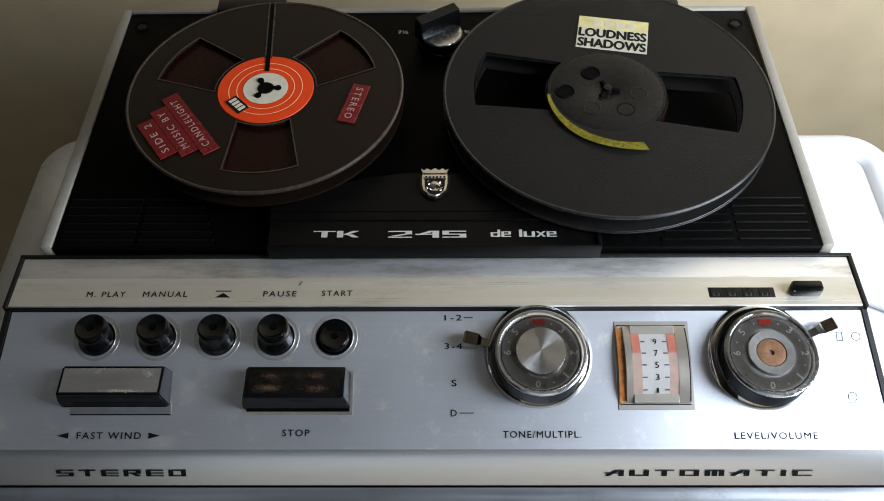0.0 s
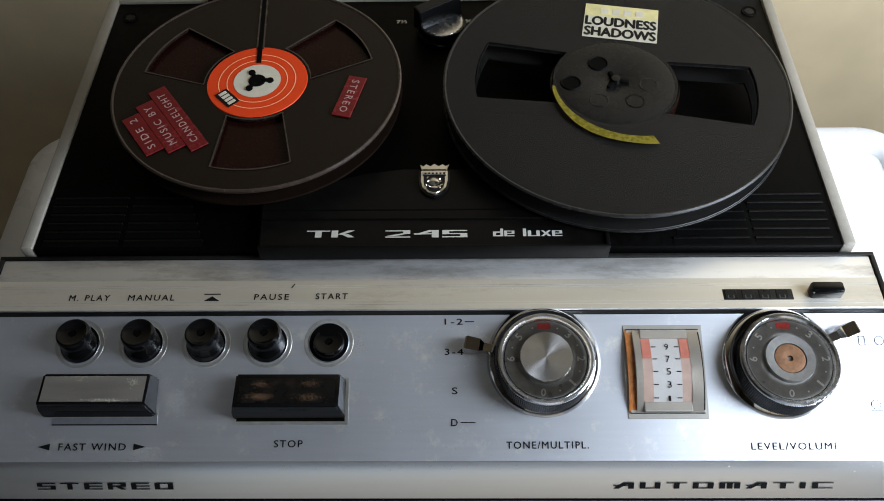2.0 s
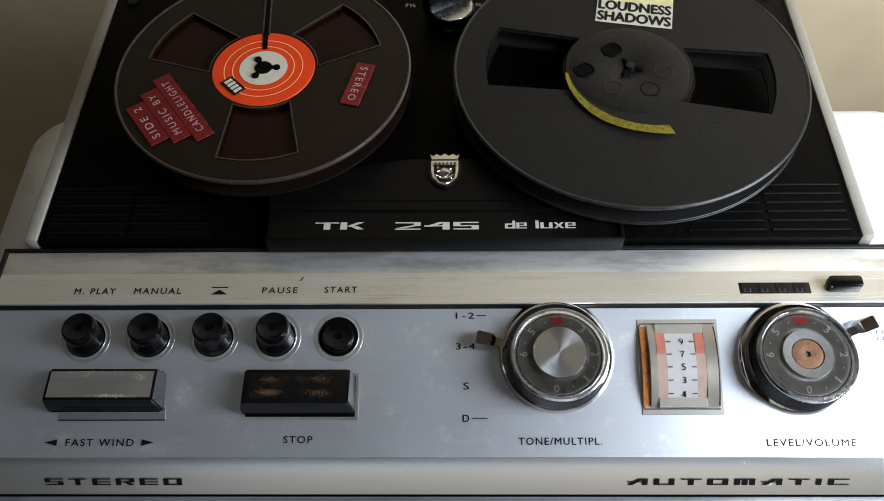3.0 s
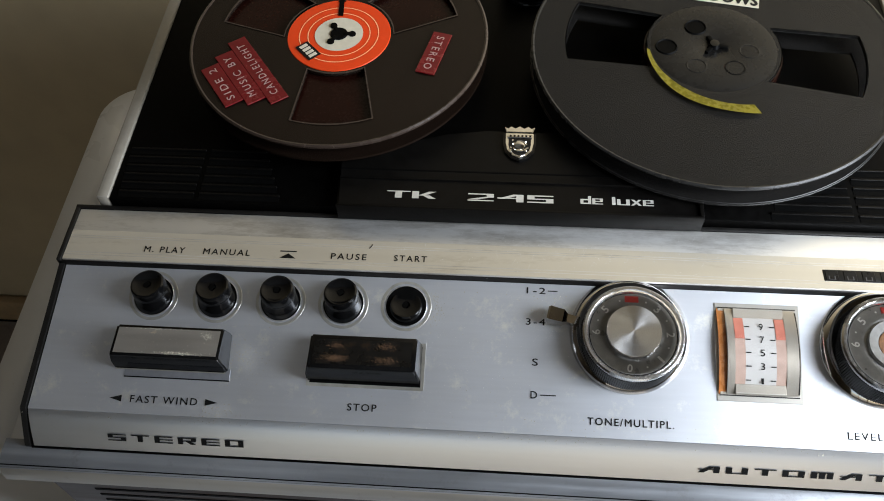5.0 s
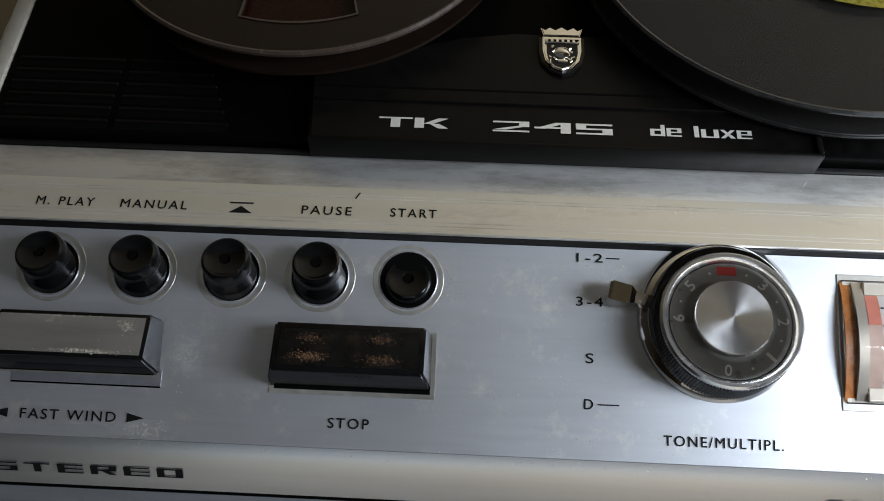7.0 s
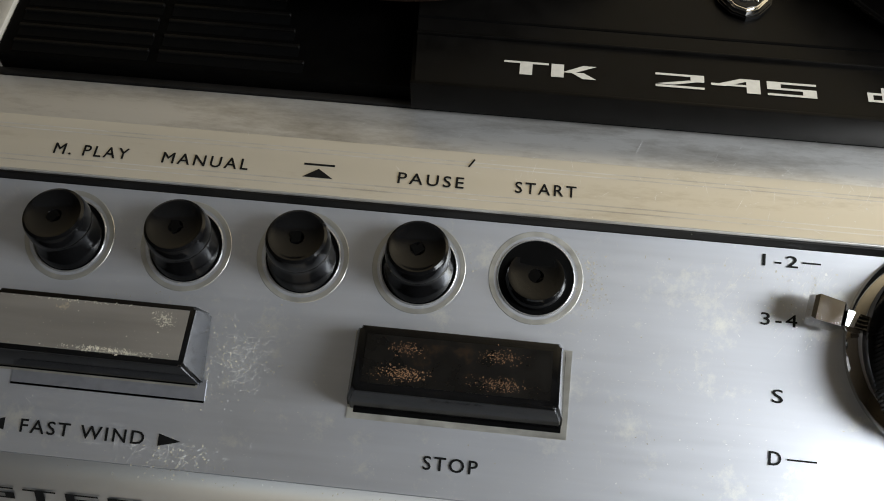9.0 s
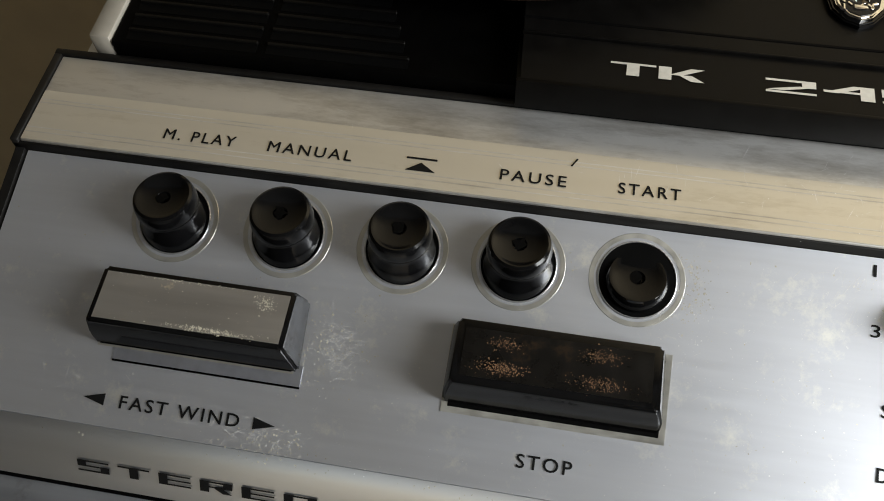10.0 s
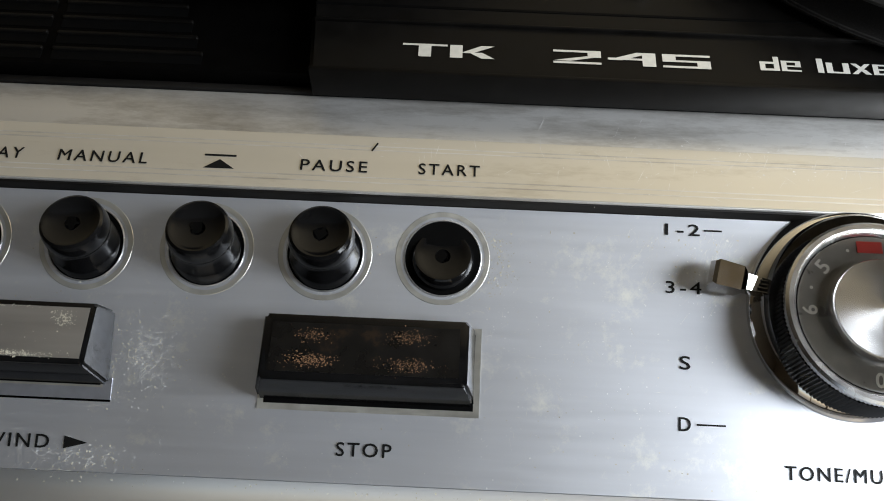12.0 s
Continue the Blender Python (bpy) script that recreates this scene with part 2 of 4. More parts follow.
def lathe(profile, n=64, x=0.0, y=0.0, z=0.0, closed=False):
    """Turns a profile of (radius, height) about z."""
    bm = bmesh.new()
    rings = []
    for r, h in profile:
        if r < 1e-6:
            rings.append([bm.verts.new((x, y, z + h))])
        else:
            rings.append([bm.verts.new((x + r * math.cos(2 * math.pi * i / n), y + r * math.sin(2 * math.pi * i / n), z + h)) for i in range(n)])
    pairs = list(zip(rings, rings[1:])) + ([(rings[-1], rings[0])] if closed else [])
    for a, b in pairs:
        for i in range(n):
            q = [a[i % len(a)], a[(i + 1) % len(a)], b[(i + 1) % len(b)], b[i % len(b)]]
            u = []
            for v in q:
                if v not in u:
                    u.append(v)
            if len(u) > 2:
                bm.faces.new(u)
    return bm


def prism(outline, z0, z1, bevel=0.0):
    """An outline in x, y raised from z0 to z1."""
    bm = bmesh.new()
    low = [bm.verts.new((x, y, z0)) for x, y in outline]
    f = bm.faces.new(low)
    r = bmesh.ops.extrude_face_region(bm, geom=[f])
    top = [v for v in r["geom"] if isinstance(v, bmesh.types.BMVert)]
    for v in top:
        v.co.z = z1
    if bevel:
        edges = [e for e in bm.edges if all(v in top for v in e.verts)]
        bmesh.ops.bevel(bm, geom=edges, offset=bevel, segments=2, affect="EDGES")
    return bm


def extruded(profile, x0, x1, taper=None):
    """A closed profile of (y, z) drawn out along x; taper gives the half-width at a y."""
    bm = bmesh.new()
    ends = []
    for side in (0, 1):
        row = []
        for y, z in profile:
            x = (x0, x1)[side] if taper is None else (-taper(y), taper(y))[side]
            row.append(bm.verts.new((x, y, z)))
        ends.append(row)
    bm.faces.new(ends[0])
    bm.faces.new(ends[1])
    n = len(profile)
    for i in range(n):
        bm.faces.new((ends[0][i], ends[0][(i + 1) % n], ends[1][(i + 1) % n], ends[1][i]))
    return bm


def lettering(name, body, width, height, m, mat, parent, label="", depth=0.00006, bold=0.0, space=1.0, weight=0.00008):
    """Words as thin raised print, width x height, their middle at the pose m."""
    cu = bpy.data.curves.new(name, "FONT")
    cu.body, cu.align_x, cu.align_y, cu.extrude, cu.space_character = body, "LEFT", "BOTTOM_BASELINE", 0.0, space
    cu.resolution_u = 3
    tmp = new("tmp_text", cu)
    bpy.context.view_layer.update()
    me = bpy.data.meshes.new_from_object(tmp.evaluated_get(bpy.context.evaluated_depsgraph_get()))
    bpy.data.objects.remove(tmp)
    bpy.data.curves.remove(cu)
    xs, ys = [v.co.x for v in me.vertices], [v.co.y for v in me.vertices]
    x0, x1, y0, y1 = min(xs), max(xs), min(ys), max(ys)
    for v in me.vertices:
        v.co.x = (v.co.x - (x0 + x1) / 2) * width / (x1 - x0)
        v.co.y = (v.co.y - (y0 + y1) / 2) * height / (y1 - y0)
    thick = bmesh.new()
    for k, (dx, dy) in enumerate(((0, 0), (1, 0), (-1, 0), (0, 1), (0, -1))):
        one = bmesh.new()
        one.from_mesh(me)
        bmesh.ops.translate(one, vec=(dx * weight, dy * weight, k * 0.000004), verts=one.verts)
        tmp_me = bpy.data.meshes.new("tmp_letters")
        one.to_mesh(tmp_me)
        one.free()
        thick.from_mesh(tmp_me)
        bpy.data.meshes.remove(tmp_me)
    thick.to_mesh(me)
    thick.free()
    me.transform(at(parent) @ m)
    me.name = name
    me.materials.clear()
    me.materials.append(mat)
    ob = new(name, me)
    ob.parent = parent
    if label:
        ob["label"] = label
    return ob


# extended block capitals: bars of a letter (left, foot, right, head) and slanting strokes, in a unit square
BARS = {"t": (0, 0.85, 1, 1), "m": (0, 0.43, 1, 0.57), "b": (0, 0, 1, 0.15), "f": (0, 0.5, 0.28, 1), "e": (0, 0, 0.28, 0.5), "r": (0.72, 0.5, 1, 1), "c": (0.72, 0, 1, 0.5), "i": (0.36, 0, 0.64, 1), "l": (0.1, 0, 0.9, 1), "T": (0.50, 0.85, 1, 1)}
LETTERS = {"S": "tmbfc", "T": "ti", "E": "tmbfe", "R": "tmfer/", "O": "tbferc", "A": "TmrcA", "U": "bferc", "M": "tferci", "I": "l", "C": "tbfe", "K": "fek/", "2": "trbz", "4": "mrc4", "5": "tfmcb", "d": "rcmbe", "e": "tmbfer", "l": "l", "u": "bferc", "x": "x/"}
SLANTS = {"/": ((0.42, 0.45), (0.72, 0.45), (1.0, 0.0), (0.70, 0.0)), "A": ((0.0, 0.0), (0.27, 0.0), (0.80, 1.0), (0.53, 1.0)), "4": ((0.0, 0.40), (0.30, 0.40), (0.90, 1.0), (0.60, 1.0)), "z": ((0.0, 0.20), (0.36, 0.20), (1.0, 0.58), (0.68, 0.58)), "k": ((0.24, 0.40), (0.50, 0.40), (1.0, 1.0), (0.70, 1.0)), "x": ((0.0, 0.0), (0.28, 0.0), (1.0, 1.0), (0.72, 1.0))}


def block_letters(name, body, width, height, m, mat, parent, label, gap=0.28):
    """Wide square-cut letters as thin raised print, their middle at the pose m."""
    bm = bmesh.new()
    wide = [0.34 if ch in "Il" else 0.5 if ch == " " else 0.85 if ch in "dex" else 1.0 for ch in body]
    unit = width / (sum(wide) + gap * (len(body) - 1))
    x = -width / 2
    for ch, w in zip(body, wide):
        tall = 0.74 if ch in "eux" else 1.0
        for k, code in enumerate(LETTERS.get(ch, "")):
            if code in BARS:
                a, b, c, d = BARS[code]
                pts = ((a, b), (c, b), (c, d), (a, d))
            else:
                pts = SLANTS[code]
            if ch == "d" and code in "me":
                pts = tuple((p, q * (1.0 if code == "e" else 1.1)) for p, q in pts)
            bm.faces.new([bm.verts.new((x + p * w * unit, (q * tall - 0.5) * height, 0.000004 * k)) for p, q in pts])
        if ch == "x":
            bm.faces.new([bm.verts.new((x + p * w * unit, (q * tall - 0.5) * height, 0.00002)) for p, q in ((0.72, 0.0), (1.0, 0.0), (0.28, 1.0), (0.0, 1.0))])
        x += (w + gap) * unit
    bmesh.ops.transform(bm, matrix=m, verts=bm.verts)
    return part(name, bm, mat, parent, label, at(parent), False)


# ---- plan of the recorder ----
DECK_Z = 0.150
SLOPE = 18.13
TAN, COS = math.tan(radians(SLOPE)), math.cos(radians(SLOPE))


def panel_z(y):
    return 0.1493 + (y - 0.30) * TAN


def on_panel(x, y, lift=0.0002, turn=0.0):
    """A pose on the sloping control panel."""
    return Matrix.Translation((x, y, panel_z(y) + lift)) @ pose(0, 0, 0, SLOPE, 0, 0) @ pose(0, 0, 0, 0, 0, turn)


def panel_half(y):
    return 0.2012 + (0.2785 - y) * 0.09


# ---- room ----
def wall(name, bm, mat, label):
    return tagged(part(name, bm, mat, smooth=False), label, "wall", kind="structure")


FLOOR_Z, WALL_Y, CEIL_Z = -0.59, 0.66, 2.15
wall("wall_north", box(-2.92, 1.62, WALL_Y, WALL_Y + 0.12, FLOOR_Z, CEIL_Z), M_WALL, "beige painted plaster wall with faint stains")
wall("wall_west", box(-2.92, -2.80, -2.6, WALL_Y, FLOOR_Z, CEIL_Z), M_WALL_DIM, "unseen brown wall, darkened to cut bounced light")


def pierced_wall(name, x0, x1, y0, y1, opening):
    """A wall with one opening: (a0, a1, z0, z1) along its length."""
    w = empty(name, (x0 + x1) / 2, (y0 + y1) / 2, FLOOR_Z)
    a0, a1, za, zb = opening
    along_x = x1 - x0 > y1 - y0
    s0, s1 = (x0, x1) if along_x else (y0, y1)
    for p, q, u, v in ((s0, a0, FLOOR_Z, CEIL_Z), (a1, s1, FLOOR_Z, CEIL_Z), (a0, a1, FLOOR_Z, za), (a0, a1, zb, CEIL_Z)):
        bm = box(p, q, y0, y1, u, v) if along_x else box(x0, x1, p, q, u, v)
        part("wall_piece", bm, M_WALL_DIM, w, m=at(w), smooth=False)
    return tagged(w, "unseen brown wall with a window opening, darkened against bounce", "wall", kind="structure")


# unseen bay, added to bring the right-hand daylight close
bay = pierced_wall("wall_bay", 0.505, 0.575, -0.10, 0.68, (-0.08, 0.42, 0.17, 0.73))
win = empty("window_1", 0.54, 0.10, 0.17)
for ya, yb, za, zb in ((-0.08, -0.07, 0.17, 0.73), (0.41, 0.42, 0.17, 0.73), (-0.07, 0.41, 0.17, 0.18), (-0.07, 0.41, 0.72, 0.73)):
    part("window_frame", box(0.51, 0.545, ya, yb, za, zb, 0.003), M_TABLE, win, m=at(win))
tagged(win, "small white framed window letting in daylight", "window", kind="structure")
# the bay stands askew to the room, turned about the middle of its window
for ob in (bay, win):
    turn = Matrix.Translation((0.54, 0.10, 0)) @ pose(0, 0, 0, 0, 0, -60) @ Matrix.Translation((-0.54, -0.10, 0))
    ob.matrix_world = turn @ Matrix.Translation(ob.location)
pierced_wall("wall_south", -2.80, 1.62, -2.72, -2.60, (-1.09, 1.52, -0.46, 1.12))
wall("wall_east", box(1.52, 1.62, -2.60, WALL_Y, FLOOR_Z, CEIL_Z), M_WALL_DIM, "unseen brown wall, darkened to cut bounced light")
win = empty("window_2", 0.21, -2.62, -0.46)
for xa, xb, za, zb in ((-1.09, -1.06, -0.46, 1.12), (1.49, 1.52, -0.46, 1.12), (-1.06, 1.49, -0.46, -0.43), (-1.06, 1.49, 1.09, 1.12), (-0.52, -0.48, -0.43, 1.09), (0.05, 0.12, -0.43, 1.09), (0.80, 0.84, -0.43, 1.09)):
    part("window_frame", box(xa, xb, -2.575, -2.55, za, zb, 0.003), M_SKIRT, win, m=at(win))
tagged(win, "wide window with dark upright bars", "window", kind="structure")
wall("ceiling", box(-2.92, 1.62, -2.72, WALL_Y + 0.12, CEIL_Z, CEIL_Z + 0.1), M_CEIL, "pale grey painted ceiling")["category"] = "ceiling"
tagged(part("baseboard", box(-2.8, 1.52, WALL_Y - 0.014, WALL_Y - 0.001, FLOOR_Z, FLOOR_Z + 0.05, 0.003), M_SKIRT), "worn brown skirting along the wall", "baseboard", kind="structure")
floor = empty("floor", 0, 0, FLOOR_Z)
part("grout_bed", box(-2.8, 1.52, -2.6, WALL_Y - 0.015, -0.03, -0.002), M_GROUT, floor, smooth=False)
tile_mesh = None
for i in range(-7, 4):
    for j in range(-7, 1):
        if tile_mesh is None:
            tile_ob = part("tile", box(-0.198, 0.198, -0.198, 0.198, -0.002, 0.0, 0.001, 1), M_TILE, floor)
            tile_mesh = tile_ob.data
        else:
            tile_ob = new("tile", tile_mesh)
            tile_ob.parent = floor
        tile_ob.location = (i * 0.4 + 0.2, j * 0.4 + 0.245, 0)
tagged(floor, "pale square ceramic floor tiles with dark joints", "floor", kind="structure")


# ---- table ----
def rounded(x0, x1, y0, y1, r, n=10):
    pts = []
    for cx, cy, a in ((x1 - r, y1 - r, 0), (x0 + r, y1 - r, 90), (x0 + r, y0 + r, 180), (x1 - r, y0 + r, 270)):
        for i in range(n + 1):
            t = radians(a + 90 * i / n)
            pts.append((cx + r * math.cos(t), cy + r * math.sin(t)))
    return pts


table = empty("table", 0.0, 0.25, FLOOR_Z)
part("tabletop", prism(rounded(-0.306, 0.342, -0.12, 0.531, 0.035), -0.028, -0.0005, 0.006), M_TABLE, table, m=at(table))
part("apron", prism(rounded(-0.285, 0.321, -0.10, 0.505, 0.02), -0.075, -0.028), M_TABLE, table, m=at(table))
for lx in (-0.26, 0.296):
    for ly in (-0.075, 0.48):
        part("leg", box(lx - 0.02, lx + 0.02, ly - 0.02, ly + 0.02, FLOOR_Z, -0.028, 0.006), M_TABLE, table, m=at(table))
rim_bm = bmesh.new()
loops = []
for inset, z in ((0.0015, -0.010), (0.0, -0.002), (0.002, 0.003), (0.006, 0.0055), (0.016, 0.0058), (0.020, 0.0040), (0.023, -0.0003)):
    loops.append([rim_bm.verts.new((x, y, z)) for x, y in rounded(-0.306 + inset, 0.342 - inset, -0.12 + inset, 0.531 - inset, 0.035 - inset)])
for la, lb in zip(loops, loops[1:]):
    for i in range(len(la)):
        j = (i + 1) % len(la)
        rim_bm.faces.new((la[i], la[j], lb[j], lb[i]))
part("raised_rim", rim_bm, M_TABLE, table, m=at(table))
tagged(table, "small white plastic table with rounded corners", "table")

# ---- tape recorder ----
rec = empty("tape_recorder", 0.0, 0.35, 0.0)
A = at(rec)


def rp(name, bm, mat, label="", parent=None, smooth=True):
    return part(name, bm, mat, parent or rec, label, A, smooth)


# case
rp("case", box(-0.194, 0.194, 0.2046, 0.4920, 0.004, 0.0995, 0.003), M_FRONT, "dark brown case")
for fx in (-0.16, 0.16):
    for fy in (0.23, 0.47):
        rp("foot", lathe([(0, 0), (0.011, 0), (0.012, 0.004), (0, 0.004)], 24, fx, fy, 0), M_BLACK, "black rubber foot")
for s in (-1, 1):
    rp("side_trim", box(min(s * 0.1885, s * 0.1945), max(s * 0.1885, s * 0.1945), 0.3122, 0.4955, 0.004, 0.1512, 0.0012), M_CREAM, "scuffed grey-cream side edge")
rp("back_trim", box(-0.1883, 0.1883, 0.4925, 0.4955, 0.05, 0.1512, 0.0008), M_CREAM, "scuffed grey-cream back edge")
for hx in (-0.135, 0.105):
    rp("lid_hinge", box(hx, hx + 0.042, 0.4895, 0.502, 0.140, 0.1545, 0.0015), M_BLACK, "black lid hinge")
rp("deck_plate", box(-0.1883, 0.1883, 0.3122, 0.4923, 0.099, DECK_Z, 0.0006), M_DECK, "matt black deck plate")

# ventilation slots in the deck: dark grooves between raised ribs
for s in (-1, 1):
    for k in range(6):
        y = 0.3135 + k * 0.0052
        inner = 0.111 + k * 0.0021 if s > 0 else 0.1090 + k * 0.0021
        for x0, x1 in ((inner, 0.1465), (0.149, 0.1845 + k * 0.0002)):
            a, b = sorted((s * x0, s * x1))
            rp("vent_slot", box(a, b, y, y + 0.0027, DECK_Z - 0.0002, DECK_Z + 0.00015), M_HOLE)
            rp("vent_rib", box(a, b, y + 0.0027, y + 0.0037, DECK_Z - 0.0002, DECK_Z + 0.0009, 0.0002, 1), M_COVER)

# screws sunk in the deck
for sx, sy in ((0.1794, 0.4797), (-0.1794, 0.4797)):
    rp("screw", lathe([(0, 0.0004), (0.0024, 0.0004), (0.0028, 0.0001), (0.0029, -0.0006)], 24, sx, sy, DECK_Z), M_HUB_R, "small recessed screw")
    rp("screw_recess", lathe([(0.0029, 0.0001), (0.0042, 0.0004), (0.0044, 0.0)], 24, sx, sy, DECK_Z), M_HOLE)

# head cover with the hump and the name plate
hump = [(-0.0808, 0.3080), (0.0800, 0.3080), (0.0825, 0.3345), (0.066, 0.3395), (0.050, 0.346), (0.034, 0.352), (0.016, 0.3555), (-0.016, 0.3557), (-0.034, 0.353), (-0.050, 0.348), (-0.066, 0.342), (-0.0828, 0.3365)]
cover = rp("head_cover", prism(hump, DECK_Z - 0.001, 0.1565, 0.0010), M_COVER, "dull black head cover")
rp("cover_seam", box(-0.0815, 0.0812, 0.3292, 0.3299, 0.1564, 0.15665), M_HOLE)
rp("plate_frame", box(-0.0808, 0.0800, 0.3072, 0.3084, 0.1480, 0.1576, 0.0003), M_COVER)
rp("plate_frame", box(0.0782, 0.0800, 0.3085, 0.3235, 0.1560, 0.1578, 0.0003), M_COVER)
rp("plate_frame", box(-0.0812, 0.0805, 0.3236, 0.3243, 0.1560, 0.1575, 0.0003), M_COVER)
flat = lambda x, y, z: Matrix.Translation((x, y, z))
block_letters("plate_lettering", "TK", 0.0223, 0.0040, flat(-0.0478, 0.3154, 0.1567), M_SILVER_INK, rec, "silver wide letters", 0.06)
block_letters("plate_lettering", "245", 0.0378, 0.0042, flat(-0.0037, 0.3152, 0.1567), M_SILVER_INK, rec, "silver wide numerals", 0.14)
block_letters("plate_lettering", "de luxe", 0.0318, 0.0044, flat(0.0429, 0.3157, 0.1567), M_SILVER_INK, rec, "silver letters", 0.09)

# crest badge: plain shield with a crown
shield = [(-0.0064, 0.0050), (0.0064, 0.0050), (0.0064, -0.0010), (0.0056, -0.0052), (0.0030, -0.0085), (0.0, -0.0098), (-0.0030, -0.0085), (-0.0056, -0.0052), (-0.0064, -0.0010)]
crest_m = pose(-0.0003, 0.3470, 0, 0, 0, 0)
bm = prism([(x * 1.18, y * 1.12) for x, y in shield], 0.1565, 0.1580, 0.0004)
bmesh.ops.transform(bm, matrix=crest_m, verts=bm.verts)
badge = rp("crest_badge", bm, M_BLACK, "chrome shield badge with a crown")
bm = prism([(x, y) for x, y in shield], 0.1578, 0.1590, 0.0004)
bmesh.ops.transform(bm, matrix=crest_m, verts=bm.verts)
part("shield", bm, M_CHROME, badge, m=A)
bm = prism([(x * 0.8, y * 0.72 - 0.0018) for x, y in shield], 0.1588, 0.1592)
bmesh.ops.transform(bm, matrix=crest_m, verts=bm.verts)
part("shield_field", bm, M_HUB_R, badge, m=A)
bm = lathe([(0, 0.0012), (0.0018, 0.0009), (0.0030, 0.0), ], 16)
bmesh.ops.transform(bm, matrix=Matrix.Translation((-0.0003, 0.3448, 0.1591)) @ Matrix.Diagonal((1, 0.9, 1, 1)), verts=bm.verts)
part("relief", bm, M_CHROME, badge, m=A)
part("relief", box(-0.0020, 0.0014, 0.3402, 0.3415, 0.1591, 0.1597, 0.0003), M_CHROME, badge, m=A)
rng = random.Random(21)
for k in range(16):
    cx, cy = -0.0003 + rng.uniform(-0.0042, 0.0042), 0.3448 + rng.uniform(-0.0050, 0.0028)
    flake = box(-rng.uniform(0.0003, 0.0011), rng.uniform(0.0003, 0.0011), -0.0003, 0.0003, 0, 0.0004, 0.0001, 1)
    bmesh.ops.transform(flake, matrix=Matrix.Translation((cx, cy, 0.1591)) @ pose(0, 0, 0, 0, 0, rng.uniform(0, 180)), verts=flake.verts)
    part("relief", flake, M_CHROME, badge, m=A)
for k in range(6):
    part("scroll_mark", box(-0.0050 + k * 0.0018, -0.0041 + k * 0.0018, 0.3489, 0.3499, 0.1596, 0.15975), M_HOLE, badge, m=A)
part("scroll", box(-0.0060, 0.0054, 0.3485, 0.3503, 0.1588, 0.1597, 0.0004), M_CHROME, badge, m=A)
crown = [(-0.0060, 0.0), (0.0060, 0.0), (0.0070, 0.0034), (0.0054, 0.0024), (0.0040, 0.0037), (0.0020, 0.0025), (0.0, 0.0039), (-0.0020, 0.0025), (-0.0040, 0.0037), (-0.0054, 0.0024), (-0.0070, 0.0034)]
bm = prism(crown, 0.1572, 0.1590, 0.0003)
bmesh.ops.transform(bm, matrix=pose(-0.0003, 0.3524, 0), verts=bm.verts)
part("crown", bm, M_CHROME, badge, m=A)

# speed selector at the back of the deck
SX, SY = 0.0026, 0.4640
sel = rp("speed_selector", lathe([(0, 0.003), (0.0135, 0.003), (0.0143, 0.002), (0.0145, 0.0)], 48, SX, SY, DECK_Z), M_BLACK, "black rotary selector with polished top and tall fin")
part("drum", lathe([(0.0128, 0.0030), (0.0126, 0.0068), (0.0120, 0.0072), (0, 0.0072)], 48, SX, SY, DECK_Z), M_BLACK, sel, m=A)
part("polished_top", lathe([(0.0119, 0.0072), (0.0117, 0.0076), (0, 0.0077)], 48, SX, SY, DECK_Z), M_SPUN, sel, "polished metal top", A)
bm = extruded([(-0.0006, 0.0074), (0.0010, 0.0185), (0.0075, 0.0190), (0.0095, 0.0030)], -0.0132, 0.0132)
bmesh.ops.bevel(bm, geom=bm.edges[:], offset=0.0005, segments=2, affect="EDGES")
bmesh.ops.transform(bm, matrix=Matrix.Translation((SX, SY, DECK_Z)) @ pose(0, 0, 0, 0, 0, 32), verts=bm.verts)
part("fin", bm, M_BLACK, sel, "tall black fin", A)
for k, x in enumerate((-0.0205, 0.0165)):
    lettering("speed_mark", "7½" if k == 0 else "3¾", 0.006, 0.0028, flat(x, 0.4735, DECK_Z + 0.0001), M_DIALPRINT, rec)

# ---- control console ----
BAND_Y0, BAND_Y1 = 0.2801, 0.3092
band_top = 0.1460
rp("console_body", extruded([(0.2800, 0.100), (0.2800, panel_z(0.2800) - 0.0005), (0.2205, panel_z(0.2205) - 0.0008), (0.2120, 0.109), (0.2105, 0.100)], -0.2, 0.2, lambda y: panel_half(y) - 0.0002), M_EDGE)
rp("upper_band", box(-0.2020, 0.2006, BAND_Y0 + 0.0006, BAND_Y1 - 0.0004, 0.1440, band_top, 0.0004), M_BAND, "stained brushed aluminium band with button names")
rp("band_lower_strip", box(-0.2018, 0.2004, BAND_Y0 + 0.0009, 0.2968, 0.1450, band_top + 0.0002, 0.0001, 1), M_BANDLOW, "yellowed lower strip of the band")
rp("band_backing", box(-0.2044, 0.2031, BAND_Y0, BAND_Y1 + 0.0018, 0.1300, band_top - 0.0006, 0.0004), M_EDGE, "black band edging")
rp("band_edge", box(-0.2044, 0.2031, BAND_Y1 - 0.0002, BAND_Y1 + 0.0018, 0.1400, band_top + 0.0006, 0.0004), M_EDGE, "black edge strip")
